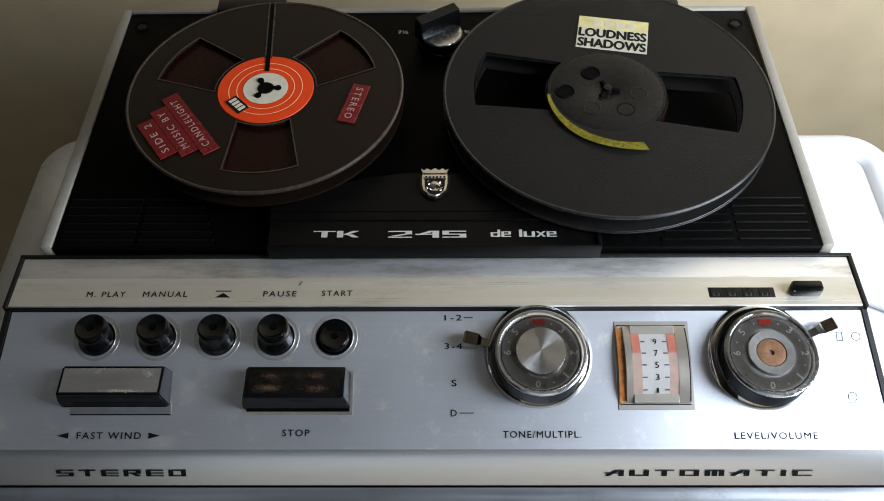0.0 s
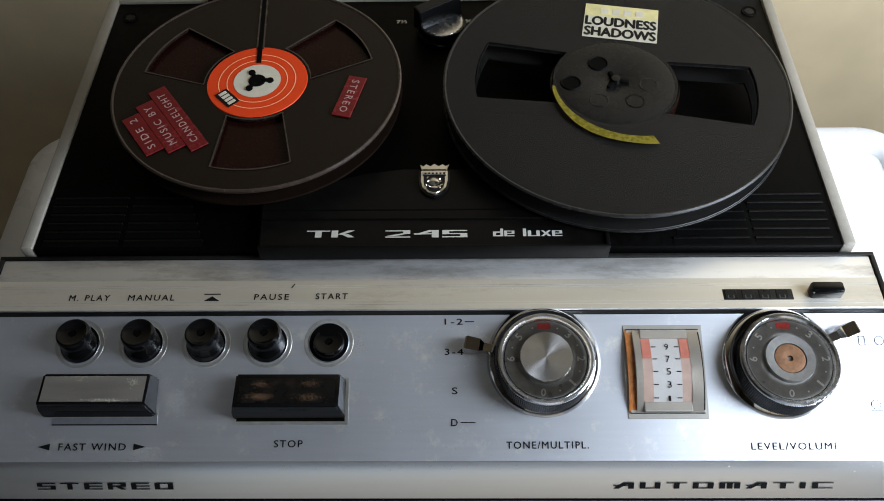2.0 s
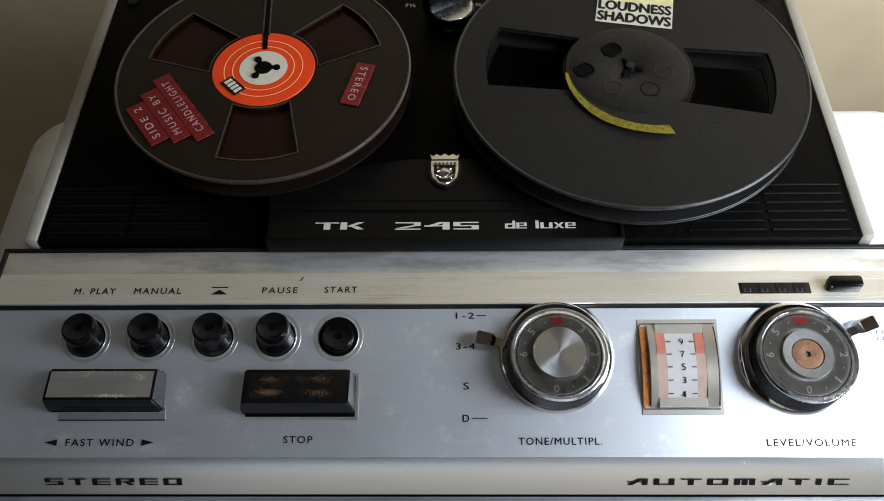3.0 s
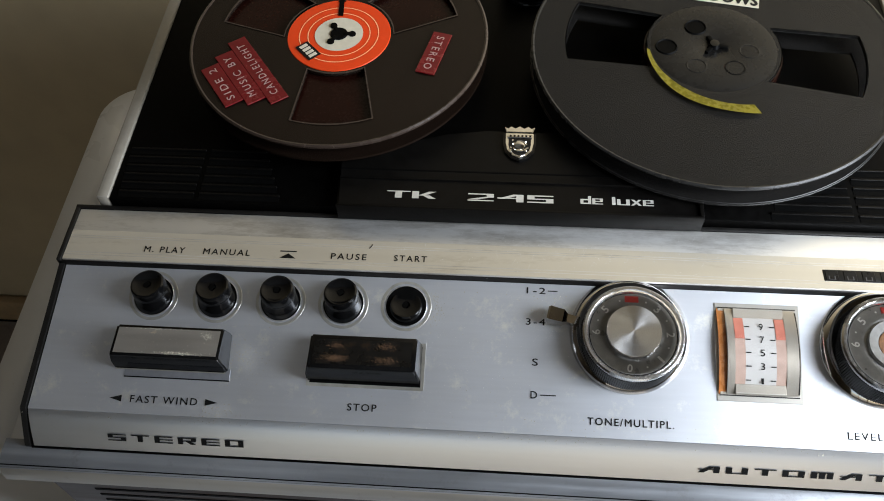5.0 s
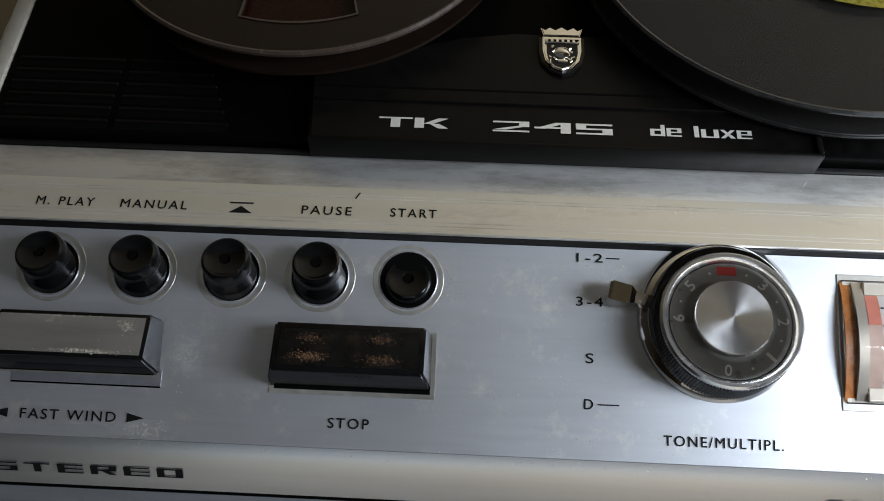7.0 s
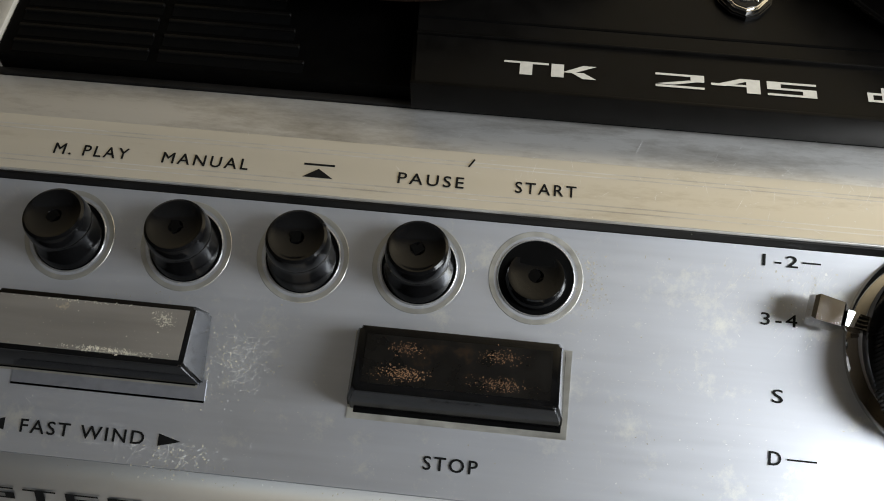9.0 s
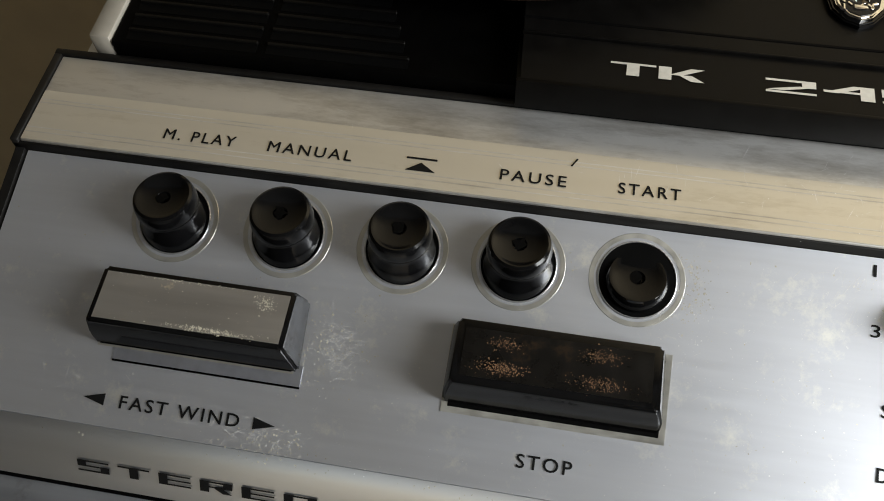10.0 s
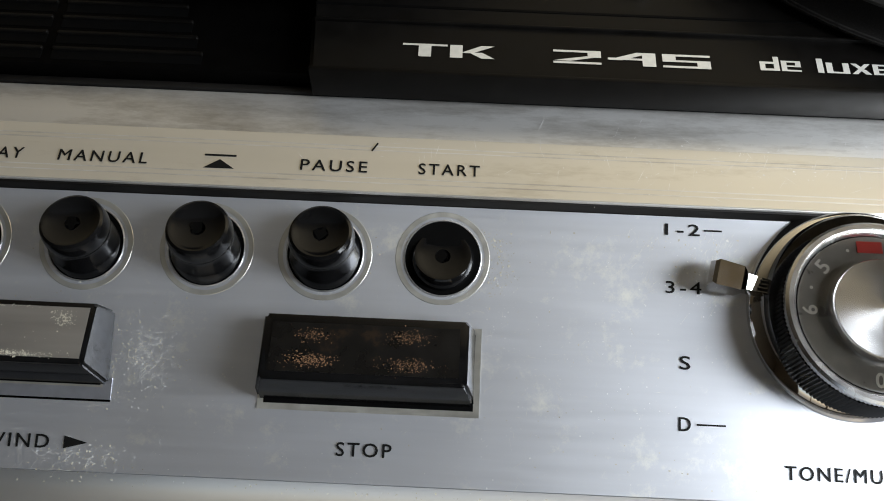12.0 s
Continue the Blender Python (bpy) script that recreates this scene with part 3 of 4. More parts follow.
for s in (-1, 1):
    a, b = sorted((s * 0.2016 - 0.0006, s * 0.2037 - 0.0006))
    rp("band_edge", box(a, b, BAND_Y0, BAND_Y1, 0.1400, band_top + 0.0006, 0.0004), M_EDGE, "black edge strip")
    # side plates follow the panel's slope
    bm = bmesh.new()
    prof = [(0.2800, 0.105), (0.2800, panel_z(0.2800) + 0.0008), (0.2190, panel_z(0.2190) + 0.0008), (0.2082, 0.1080), (0.2080, 0.100)]
    rows_ = []
    for off in (0.0, 0.0024):
        rows_.append([bm.verts.new((s * (panel_half(y) + off) - 0.0004, y, z)) for y, z in prof])
    bm.faces.new(rows_[0])
    bm.faces.new(rows_[1])
    for i in range(len(prof)):
        j = (i + 1) % len(prof)
        bm.faces.new((rows_[0][i], rows_[0][j], rows_[1][j], rows_[1][i]))
    rp("side_plate", bm, M_EDGE, "black side plate", smooth=False)
rp("side_lug", lathe([(0, 0.006), (0.0042, 0.0055), (0.005, 0.004), (0.005, 0.0)], 24, 0, 0, 0), M_BLACK, "black side lug").matrix_local = Matrix.Translation((-0.2075, 0.236 - 0.35, 0.128)) @ pose(0, 0, 0, 0, -90, 0)

panel_prof = [(0.2799, panel_z(0.2799) - 0.0012), (0.2799, panel_z(0.2799)), (0.2192, panel_z(0.2192)), (0.2192, panel_z(0.2192) - 0.0012)]
rp("control_panel", extruded(panel_prof, -0.2, 0.2, lambda y: panel_half(y) - 0.0003), M_PANEL, "scratched brushed aluminium control panel", smooth=False)
y0, z0 = 0.2191, panel_z(0.2191)
lip = [(y0, z0 - 0.0004)]
for i in range(1, 9):
    t = i / 8
    lip.append((y0 - 0.0107 * t ** 0.9, z0 - 0.0004 - 0.0146 * t ** 1.08))
lip += [(y0 - 0.004, z0 - 0.0145), (y0 + 0.002, z0 - 0.008)]
rp("front_lip", extruded(lip, -0.2, 0.2, lambda y: panel_half(0.2192) - 0.0003), M_LIP, "bright rolled aluminium lip")


def on_lip(x, f):
    y, z = y0 - 0.0107 * f ** 0.9, z0 - 0.0004 - 0.0143 * f ** 1.08
    return Matrix.Translation((x, y - 0.0002, z + 0.00013)) @ pose(0, 0, 0, 57, 0, 0)


block_letters("lip_lettering", "STEREO", 0.0592, 0.0034, on_lip(-0.1425, 0.64), M_INK, rec, "black extended capitals")
block_letters("lip_lettering", "AUTOMATIC", 0.0935, 0.0031, on_lip(0.1235, 0.64), M_INK, rec, "black extended capitals")

# lower rim and slotted front
rim_prof = [(0.2115, 0.1065), (0.2050, 0.1068), (0.2000, 0.1046), (0.1978, 0.1010), (0.1975, 0.0940), (0.1990, 0.0930), (0.2115, 0.0930)]
# a dark bar puts the shade between lip and rim into colour
rp("lip_gap_shade", box(-0.2075, 0.2075, 0.2077, 0.2096, 0.1055, 0.1072), M_HOLE, "dark bar for the shade under the lip")
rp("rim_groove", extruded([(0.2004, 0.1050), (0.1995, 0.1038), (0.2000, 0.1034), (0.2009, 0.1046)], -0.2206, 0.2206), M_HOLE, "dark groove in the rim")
rp("front_rim", extruded(rim_prof, -0.2205, 0.2205), M_RIM, "scuffed silver front rim")
rp("rim_front_strip", extruded([(0.1991, 0.1032), (0.1974, 0.1006), (0.1971, 0.0946), (0.1980, 0.0946), (0.1984, 0.1006), (0.1999, 0.1032)], -0.2204, 0.2204), M_RIMLOW, "worn warm-toned front strip of the rim")
rp("front_panel", box(-0.2080, 0.2080, 0.2022, 0.2045, 0.012, 0.0942, 0.0006), M_FRONT, "dark brown front panel")
# black sheet that paints the shadow just below the rim
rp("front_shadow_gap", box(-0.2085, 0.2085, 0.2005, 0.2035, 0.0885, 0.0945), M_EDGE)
for k in range(7):
    z = 0.0795 - k * 0.0075
    rp("front_slot", box(-0.190, 0.190, 0.2019, 0.2024, z, z + 0.0020), M_HOLE)

# ---- print on band and panel ----
FLAT_Z = band_top + 0.00035
for word, x0, x1, y in (("M. PLAY", -0.1658, -0.1474, 0.2876), ("MANUAL", -0.1389, -0.1178, 0.2876), ("PAUSE", -0.0815, -0.0658, 0.2877), ("START", -0.0536, -0.0392, 0.2879)):
    lettering("button_name", word, x1 - x0, 0.0031, flat((x0 + x1) / 2, y, FLAT_Z), M_INK, rec, "black capitals", space=1.28, weight=0.00005)
rp("eject_mark", prism([(-0.1043, 0.2857), (-0.0971, 0.2857), (-0.1007, 0.2882)], FLAT_Z - 0.0001, FLAT_Z), M_INK)
rp("eject_mark", box(-0.1045, -0.0970, 0.2891, 0.2896, FLAT_Z - 0.0001, FLAT_Z), M_INK)
for yy in (0.2833, 0.2847, 0.2926, 0.2937):
    rp("band_line", box(-0.2015, 0.2001, yy, yy + 0.0003, FLAT_Z - 0.0003, FLAT_Z - 0.0001), M_BAND)


def word(body, x0, x1, y, h=0.0030, mat=None):
    lettering("panel_lettering", body, x1 - x0, h, on_panel((x0 + x1) / 2, y), mat or M_INK, rec, "black print", space=1.22, weight=0.00005)


word("FAST WIND", -0.1621, -0.1329, 0.2250)
word("STOP", -0.0688, -0.0565, 0.2261)
word("TONE/MULTIPL.", 0.0311, 0.0662, 0.2254)
word("LEVEL/VOLUME", 0.1352, 0.1724, 0.2248)
word("1-2", 0.0047, 0.0127, 0.2769, 0.0027)
word("3-4", 0.0047, 0.0129, 0.2639, 0.0028)
word("S", 0.0078, 0.0102, 0.2475, 0.0030)
word("D", 0.0075, 0.0102, 0.2345, 0.0030)
for x0, x1, y in ((0.0137, 0.0179, 0.2769), (0.0115, 0.0180, 0.2345)):
    bm = box(-(x1 - x0) / 2, (x1 - x0) / 2, -0.0002, 0.0002, -0.00005, 0.00005)
    bmesh.ops.transform(bm, matrix=on_panel((x0 + x1) / 2, y), verts=bm.verts)
    rp("scale_dash", bm, M_INK)
for s, x0, x1 in ((-1, -0.1713, -0.1660), (1, -0.1296, -0.1243)):
    pts = [(x0, 0.0), (x1, 0.0014), (x1, -0.0014)] if s < 0 else [(x1, 0.0), (x0, 0.0014), (x0, -0.0014)]
    c = (x0 + x1) / 2
    bm = prism([(x - c, y) for x, y in pts], -0.0001, 0.0)
    bmesh.ops.transform(bm, matrix=on_panel(c, 0.2250), verts=bm.verts)
    rp("arrow_mark", bm, M_INK)


def outline_mark(pts, x, y, w=0.00035, closed=True):
    bm = bmesh.new()
    n = len(pts)
    for i in range(n if closed else n - 1):
        a, b = Vector(pts[i]), Vector(pts[(i + 1) % n])
        d = (b - a).normalized() * w / 2
        o = Vector((-d.y, d.x))
        vs = [bm.verts.new((p.x, p.y, 0)) for p in (a - d + o, b + d + o, b + d - o, a - d - o)]
        bm.faces.new(vs)
    bmesh.ops.transform(bm, matrix=on_panel(x, y), verts=bm.verts)
    rp("symbol_mark", bm, M_INK)


ring = [(0.0020 * math.cos(i * math.pi / 8), 0.0020 * math.sin(i * math.pi / 8)) for i in range(16)]
outline_mark([(-0.0013, -0.0020), (0.0013, -0.0020), (0.0013, 0.0020), (-0.0013, 0.0020)], 0.1886, 0.2680)
outline_mark(ring, 0.1962, 0.2680)
outline_mark(ring, 0.1906, 0.2414)
outline_mark([(-0.0026, -0.0026), (0.0026, -0.0026)], 0.1906, 0.2414, closed=False)


# ---- push buttons ----
def push_button(x, y, top):
    zb = panel_z(y)
    tilt = Matrix.Translation((x, y, zb)) @ pose(0, 0, 0, SLOPE, 0, 0)
    bm = lathe([(0.0, 0.0002), (0.0087, 0.0002), (0.0088, -0.0004)], 48)
    bmesh.ops.transform(bm, matrix=tilt, verts=bm.verts)
    hole = rp("push_button", bm, M_HOLE, "round opening of a push button")
    bm = lathe([(0.0087, 0.0001), (0.0088, 0.0004), (0.0089, 0.0004), (0.0091, 0.0001)], 48)
    bmesh.ops.transform(bm, matrix=tilt, verts=bm.verts)
    part("collar", bm, M_LIP, hole, "bright metal rim", A)
    bm = lathe([(0.0098, 0.00010), (0.0109, 0.00010), (0.0110, 0.0)], 48)
    bmesh.ops.transform(bm, matrix=tilt, verts=bm.verts)
    part("lacquer_ring", bm, M_GLUE, hole, "yellowed lacquer ring", A)
    h = top - zb
    if h > 0.005:
        prof = [(0, h - 0.0017), (0.0012, h - 0.0016), (0.0017, h - 0.0010), (0.0050, h - 0.0007), (0.0057, h - 0.0002), (0.0064, h), (0.0070, h - 0.0004), (0.0073, h - 0.0012), (0.0075, h - 0.0036), (0.0074, h - 0.0042), (0.0071, h - 0.0046), (0.0070, h - 0.0053), (0.0072, h - 0.0062), (0.0077, h - 0.0080), (0.0080, h - 0.0088), (0.0082, h - 0.0092), (0.0083, -0.002)]
    else:
        prof = [(0, h - 0.0016), (0.0012, h - 0.0015), (0.0018, h - 0.0008), (0.0050, h - 0.0006), (0.0058, h - 0.0002), (0.0065, h - 0.0002), (0.0071, h - 0.0009), (0.0074, h - 0.0020), (0.0074, h - 0.0050)]
    part("cap", lathe(prof, 48, x, y, zb), M_BLACK, hole, "glossy black cap", A)
    rng = random.Random(int(x * -1e4))
    chip = bmesh.new()
    rim_pts = [(rng.uniform(0.0009, 0.0021), 2 * math.pi * k / 11) for k in range(11)]
    chip.faces.new([chip.verts.new((x + r * math.cos(a), y + r * math.sin(a), zb + h - 0.00078)) for r, a in rim_pts])
    part("worn_centre", chip, M_HOLE, hole, "chipped centre", A)
    return hole


for bx in (-0.1588, -0.1302, -0.1020, -0.0744):
    push_button(bx, 0.2681, 0.1490)
push_button(-0.0470, 0.2682, panel_z(0.2682) + 0.0018)


# ---- rectangular keys ----
def key(x0, x1, y_back, y_front, top, inlay, label, gap, edge, tip=4.0):
    """A bevelled key standing in a slot of the panel; its top leans a little to the front."""
    cx, cy = (x0 + x1) / 2, (y_back + y_front) / 2
    w, d = (x1 - x0) / 2, (y_back - y_front) / 2
    m = Matrix.Translation((cx, cy, top)) @ pose(0, 0, 0, tip, 0, 0)
    g, border = gap
    slot = box(-w - 0.0002, w + 0.0006 + g, -d - 0.0006 - g * 0.5, d + 0.0008, -0.0006, 0.0003)
    sm = Matrix.Translation((cx, cy - 0.0004, panel_z(cy - 0.0004))) @ pose(0, 0, 0, SLOPE, 0, 0)
    bmesh.ops.transform(slot, matrix=sm, verts=slot.verts)
    k = rp("key", slot, M_HOLE, label)
    xa, xb, ya, yb = -w - 0.0002, w + 0.0006 + g, -d - 0.0006 - g * 0.5, d + 0.0008
    for a in ((xa - border, xa, ya - border, yb + border), (xb, xb + border, ya - border, yb + border), (xa, xb, ya - border, ya), (xa, xb, yb, yb + border)):
        b = box(a[0], a[1], a[2], a[3], -0.0003, 0.00025)
        bmesh.ops.transform(b, matrix=sm, verts=b.verts)
        part("slot_border", b, M_GLUE, k, "yellowed lacquer border", A)
    # body
    bm = bmesh.new()
    levels = ((w + 0.0020, d + 0.0012, -0.016), (w + 0.0013, d + 0.0008, -0.0064), (w, d, -0.0008), (w - 0.0003, d - 0.0003, -0.0002), (w - 0.0008, d - 0.0008, 0.0))
    prev = None
    for lw, ld, z in levels:
        cur = [bm.verts.new(p) for p in ((-lw, -ld, z), (lw, -ld, z), (lw, ld, z), (-lw, ld, z))]
        if prev:
            for i in range(4):
                bm.faces.new((prev[i], prev[(i + 1) % 4], cur[(i + 1) % 4], cur[i]))
        prev = cur
    bm.faces.new(prev)
    vert = [e for e in bm.edges if abs(e.verts[0].co.z - e.verts[1].co.z) > 0.0001]
    bmesh.ops.bevel(bm, geom=vert, offset=0.0007, segments=3, affect="EDGES")
    bmesh.ops.transform(bm, matrix=m, verts=bm.verts)
    part("key_body", bm, M_BLACK, k, "glossy black bevelled key", A)
    b = box(-w + edge, w - edge, -d + edge, d - edge, -0.0006, 0.00008)
    bmesh.ops.transform(b, matrix=m, verts=b.verts)
    part("inlay", b, inlay, k, "worn inlay", A)
    return k


wind_key = key(-0.1700, -0.1229, 0.2521, 0.2376, 0.1405, M_KEYMETAL, "fast wind key with a worn grey metal inlay", (-0.0006, 0.0005), 0.0014)
stop_key = key(-0.0857, -0.0402, 0.2516, 0.2362, 0.1405, M_KEYWORN, "black stop key with worn brown patches", (0.0009, 0.0014), 0.0021)


# a plate and a dark line paint the fast wind key's reflection on the panel
slot_m = Matrix.Translation((-0.1436, 0.2350, panel_z(0.2350))) @ pose(0, 0, 0, SLOPE, 0, 0)
for name, pts, mat, lab in (("key_reflection", (-0.0228, 0.0232, -0.0008, 0.0040), M_KEYREFLECT, "blue-grey plate painting the key's reflection"), ("slot_edge", (-0.0228, 0.0232, -0.0013, -0.0008), M_HOLE, "dark line painted along the reflection's front")):
    bm = box(pts[0], pts[1], pts[2], pts[3], -0.0005, 0.00022)
    bmesh.ops.transform(bm, matrix=slot_m, verts=bm.verts)
    part(name, bm, mat, wind_key, lab, A)


def flecks(name, spots, mat, m, parent, label, seed):
    """Small irregular worn specks in clusters: (x, y, half-width, half-depth, how many, size)."""
    rng = random.Random(seed)
    bm = bmesh.new()
    for cx, cy, w, d, n, size in spots:
        for i in range(n):
            x, y = cx + rng.gauss(0, 0.5) * w, cy + rng.gauss(0, 0.5) * d
            if abs(y) > 0.0265 and y > 0:
                continue
            r, turn, long = 0.6 * size * rng.uniform(0.2, 1.0) ** 2 + 0.00006, rng.uniform(0, 3.1), rng.uniform(0.3, 0.9)
            k = 5
            ring_v = []
            for j in range(k):
                a = turn + 2 * math.pi * j / k
                q = r * rng.uniform(0.6, 1.2)
                px, py = q * math.cos(2 * math.pi * j / k), q * long * math.sin(2 * math.pi * j / k)
                ring_v.append(bm.verts.new((x + px * math.cos(turn) - py * math.sin(turn), y + px * math.sin(turn) + py * math.cos(turn), 0.000002 * (i % 9))))
            bm.faces.new(ring_v)
    bmesh.ops.transform(bm, matrix=m, verts=bm.verts)
    return tagged(part(name, bm, mat, parent, label, A, False), kind="stuff")


M_FLECK_BROWN = material("exposed_brown_plastic", (0.19, 0.105, 0.055), 0.5, 0.0, 0.4, 400)
M_FLECK_PALE = material("pale_corrosion", (0.60, 0.57, 0.48), 0.48, 0.35, 0.3, 400)
M_FLECK_WHITE = material("bright_scratch", (0.70, 0.70, 0.69), 0.40, 0.3, 0.2, 400)
km = Matrix.Translation((-0.06295, 0.2439, 0.1405)) @ pose(0, 0, 0, 4, 0, 0) @ Matrix.Translation((0, 0, 0.00011))
flecks("worn_patch", ((-0.0115, 0.0028, 0.004, 0.0016, 150, 0.00026), (-0.0120, -0.0030, 0.0055, 0.0016, 330, 0.0003), (0.0095, 0.0030, 0.005, 0.0016, 190, 0.00026), (0.0100, -0.0032, 0.0055, 0.0015, 260, 0.00026)), M_FLECK_BROWN, km, stop_key, "brown worn specks", 3)
km = Matrix.Translation((-0.14645, 0.24485, 0.1405)) @ pose(0, 0, 0, 4, 0, 0) @ Matrix.Translation((0, 0, 0.00011))
flecks("worn_patch", ((0.006, -0.0052, 0.011, 0.0007, 330, 0.0004), (0.0170, 0.0030, 0.0030, 0.002, 150, 0.0004), (-0.004, 0.0056, 0.014, 0.0003, 110, 0.0003), (0.0, 0.0, 0.02, 0.005, 30, 0.0002)), M_FLECK_PALE, km, wind_key, "pale worn specks", 4)
pm_ = Matrix.Translation((0, 0.25, panel_z(0.25) + 0.00006)) @ pose(0, 0, 0, SLOPE, 0, 0)
flecks("scratch_mark", ((-0.124, -0.030, 0.010, 0.004, 130, 0.0006), (-0.035, 0.019, 0.005, 0.010, 190, 0.0005), (-0.065, 0.021, 0.005, 0.006, 40, 0.0005), (0.010, 0.027, 0.012, 0.008, 60, 0.0006), (-0.116, -0.006, 0.010, 0.010, 320, 0.0004), (-0.015, -0.015, 0.05, 0.02, 60, 0.0004), (0.06, -0.028, 0.05, 0.006, 90, 0.0005), (-0.16, 0.0, 0.05, 0.03, 130, 0.0004), (-0.02, 0.029, 0.006, 0.003, 30, 0.0007), (0.0, -0.0345, 0.2, 0.001, 160, 0.0005)), M_FLECK_PALE, pm_, rec, "scratches and corrosion specks", 5)
flecks("scratch_mark", ((0.012, 0.022, 0.012, 0.012, 90, 0.0007), (-0.10, -0.01, 0.06, 0.02, 120, 0.0004), (0.15, -0.02, 0.04, 0.03, 60, 0.0004)), M_FLECK_WHITE, pm_, rec, "bright scratches", 6)
M_HAZE = material("pale_oxide_film", (0.78, 0.79, 0.80), 0.45, 0.4, 0.2, 300)
flecks("oxide_mark", ((-0.118, -0.008, 0.010, 0.016, 110, 0.0003), (-0.02, 0.0, 0.05, 0.035, 420, 0.00034), (0.012, 0.018, 0.008, 0.012, 130, 0.0005), (-0.09, -0.028, 0.08, 0.006, 110, 0.0003), (0.12, -0.028, 0.07, 0.006, 70, 0.0003), (-0.034, 0.015, 0.006, 0.014, 70, 0.0003)), M_HAZE, pm_ @ Matrix.Translation((0, 0, 0.00003)), rec, "fine pale oxide specks", 8)
bm_ = Matrix.Translation((0, 0.2945, band_top + 0.00028))
flecks("smudge_mark", ((0.02, -0.002, 0.06, 0.010, 120, 0.0005), (0.1, 0.004, 0.08, 0.008, 60, 0.0004)), M_FLECK_WHITE, bm_, rec, "bright scratches", 7)


def streaks(name, spots, mat, m, parent, label, seed):
    """Fine straight scratches in clusters: (x, y, half-width, half-depth, how many, length, angle, spread of angle)."""
    rng = random.Random(seed)
    bm = bmesh.new()
    for cx, cy, w, d, n, size, angle, spread in spots:
        for i in range(n):
            x, y = cx + rng.gauss(0, 0.5) * w, cy + rng.gauss(0, 0.5) * d
            if not -0.0325 < y < 0.0295:
                continue
            a = radians(angle + rng.gauss(0, spread))
            half, wide = 0.5 * size * rng.uniform(0.2, 1.0), rng.uniform(0.00002, 0.00006)
            ux, uy = math.cos(a), math.sin(a)
            z = 0.000002 * (i % 9)
            bm.faces.new([bm.verts.new((x + p * half * ux - q * wide * uy, y + p * half * uy + q * wide * ux, z)) for p, q in ((-1, 0), (0, -1), (1, 0), (0, 1))])
    bmesh.ops.transform(bm, matrix=m, verts=bm.verts)
    return tagged(part(name, bm, mat, parent, label, A, False), kind="stuff")


streaks("scratch_line", ((0.016, 0.020, 0.008, 0.010, 150, 0.005, 62, 14), (0.004, 0.020, 0.016, 0.012, 90, 0.005, 55, 25), (-0.112, -0.006, 0.007, 0.009, 150, 0.004, 20, 40), (-0.03, -0.005, 0.03, 0.03, 120, 0.004, 40, 60), (-0.155, -0.02, 0.05, 0.02, 70, 0.004, 10, 60), (0.09, -0.027, 0.09, 0.006, 110, 0.004, 30, 60), (-0.128, -0.029, 0.012, 0.004, 110, 0.004, 25, 30)), M_FLECK_WHITE, pm_ @ Matrix.Translation((0, 0, 0.00005)), rec, "fine bright scratches", 11)
streaks("scratch_line", ((0.03, 0.0, 0.12, 0.012, 150, 0.005, 50, 50), (0.12, 0.004, 0.07, 0.010, 90, 0.004, 40, 50)), M_FLECK_WHITE, bm_ @ Matrix.Translation((0, 0, 0.00003)), rec, "fine bright scratches", 12)
hair = box(-0.0002, 0.0002, -0.0013, 0.0013, 0, 0.0001)
bmesh.ops.transform(hair, matrix=Matrix.Translation((-0.0644, 0.2936, band_top + 0.0003)) @ pose(0, 0, 0, 0, 0, -30), verts=hair.verts)
rp("hair_scratch", hair, M_INK, "dark hair on the band")

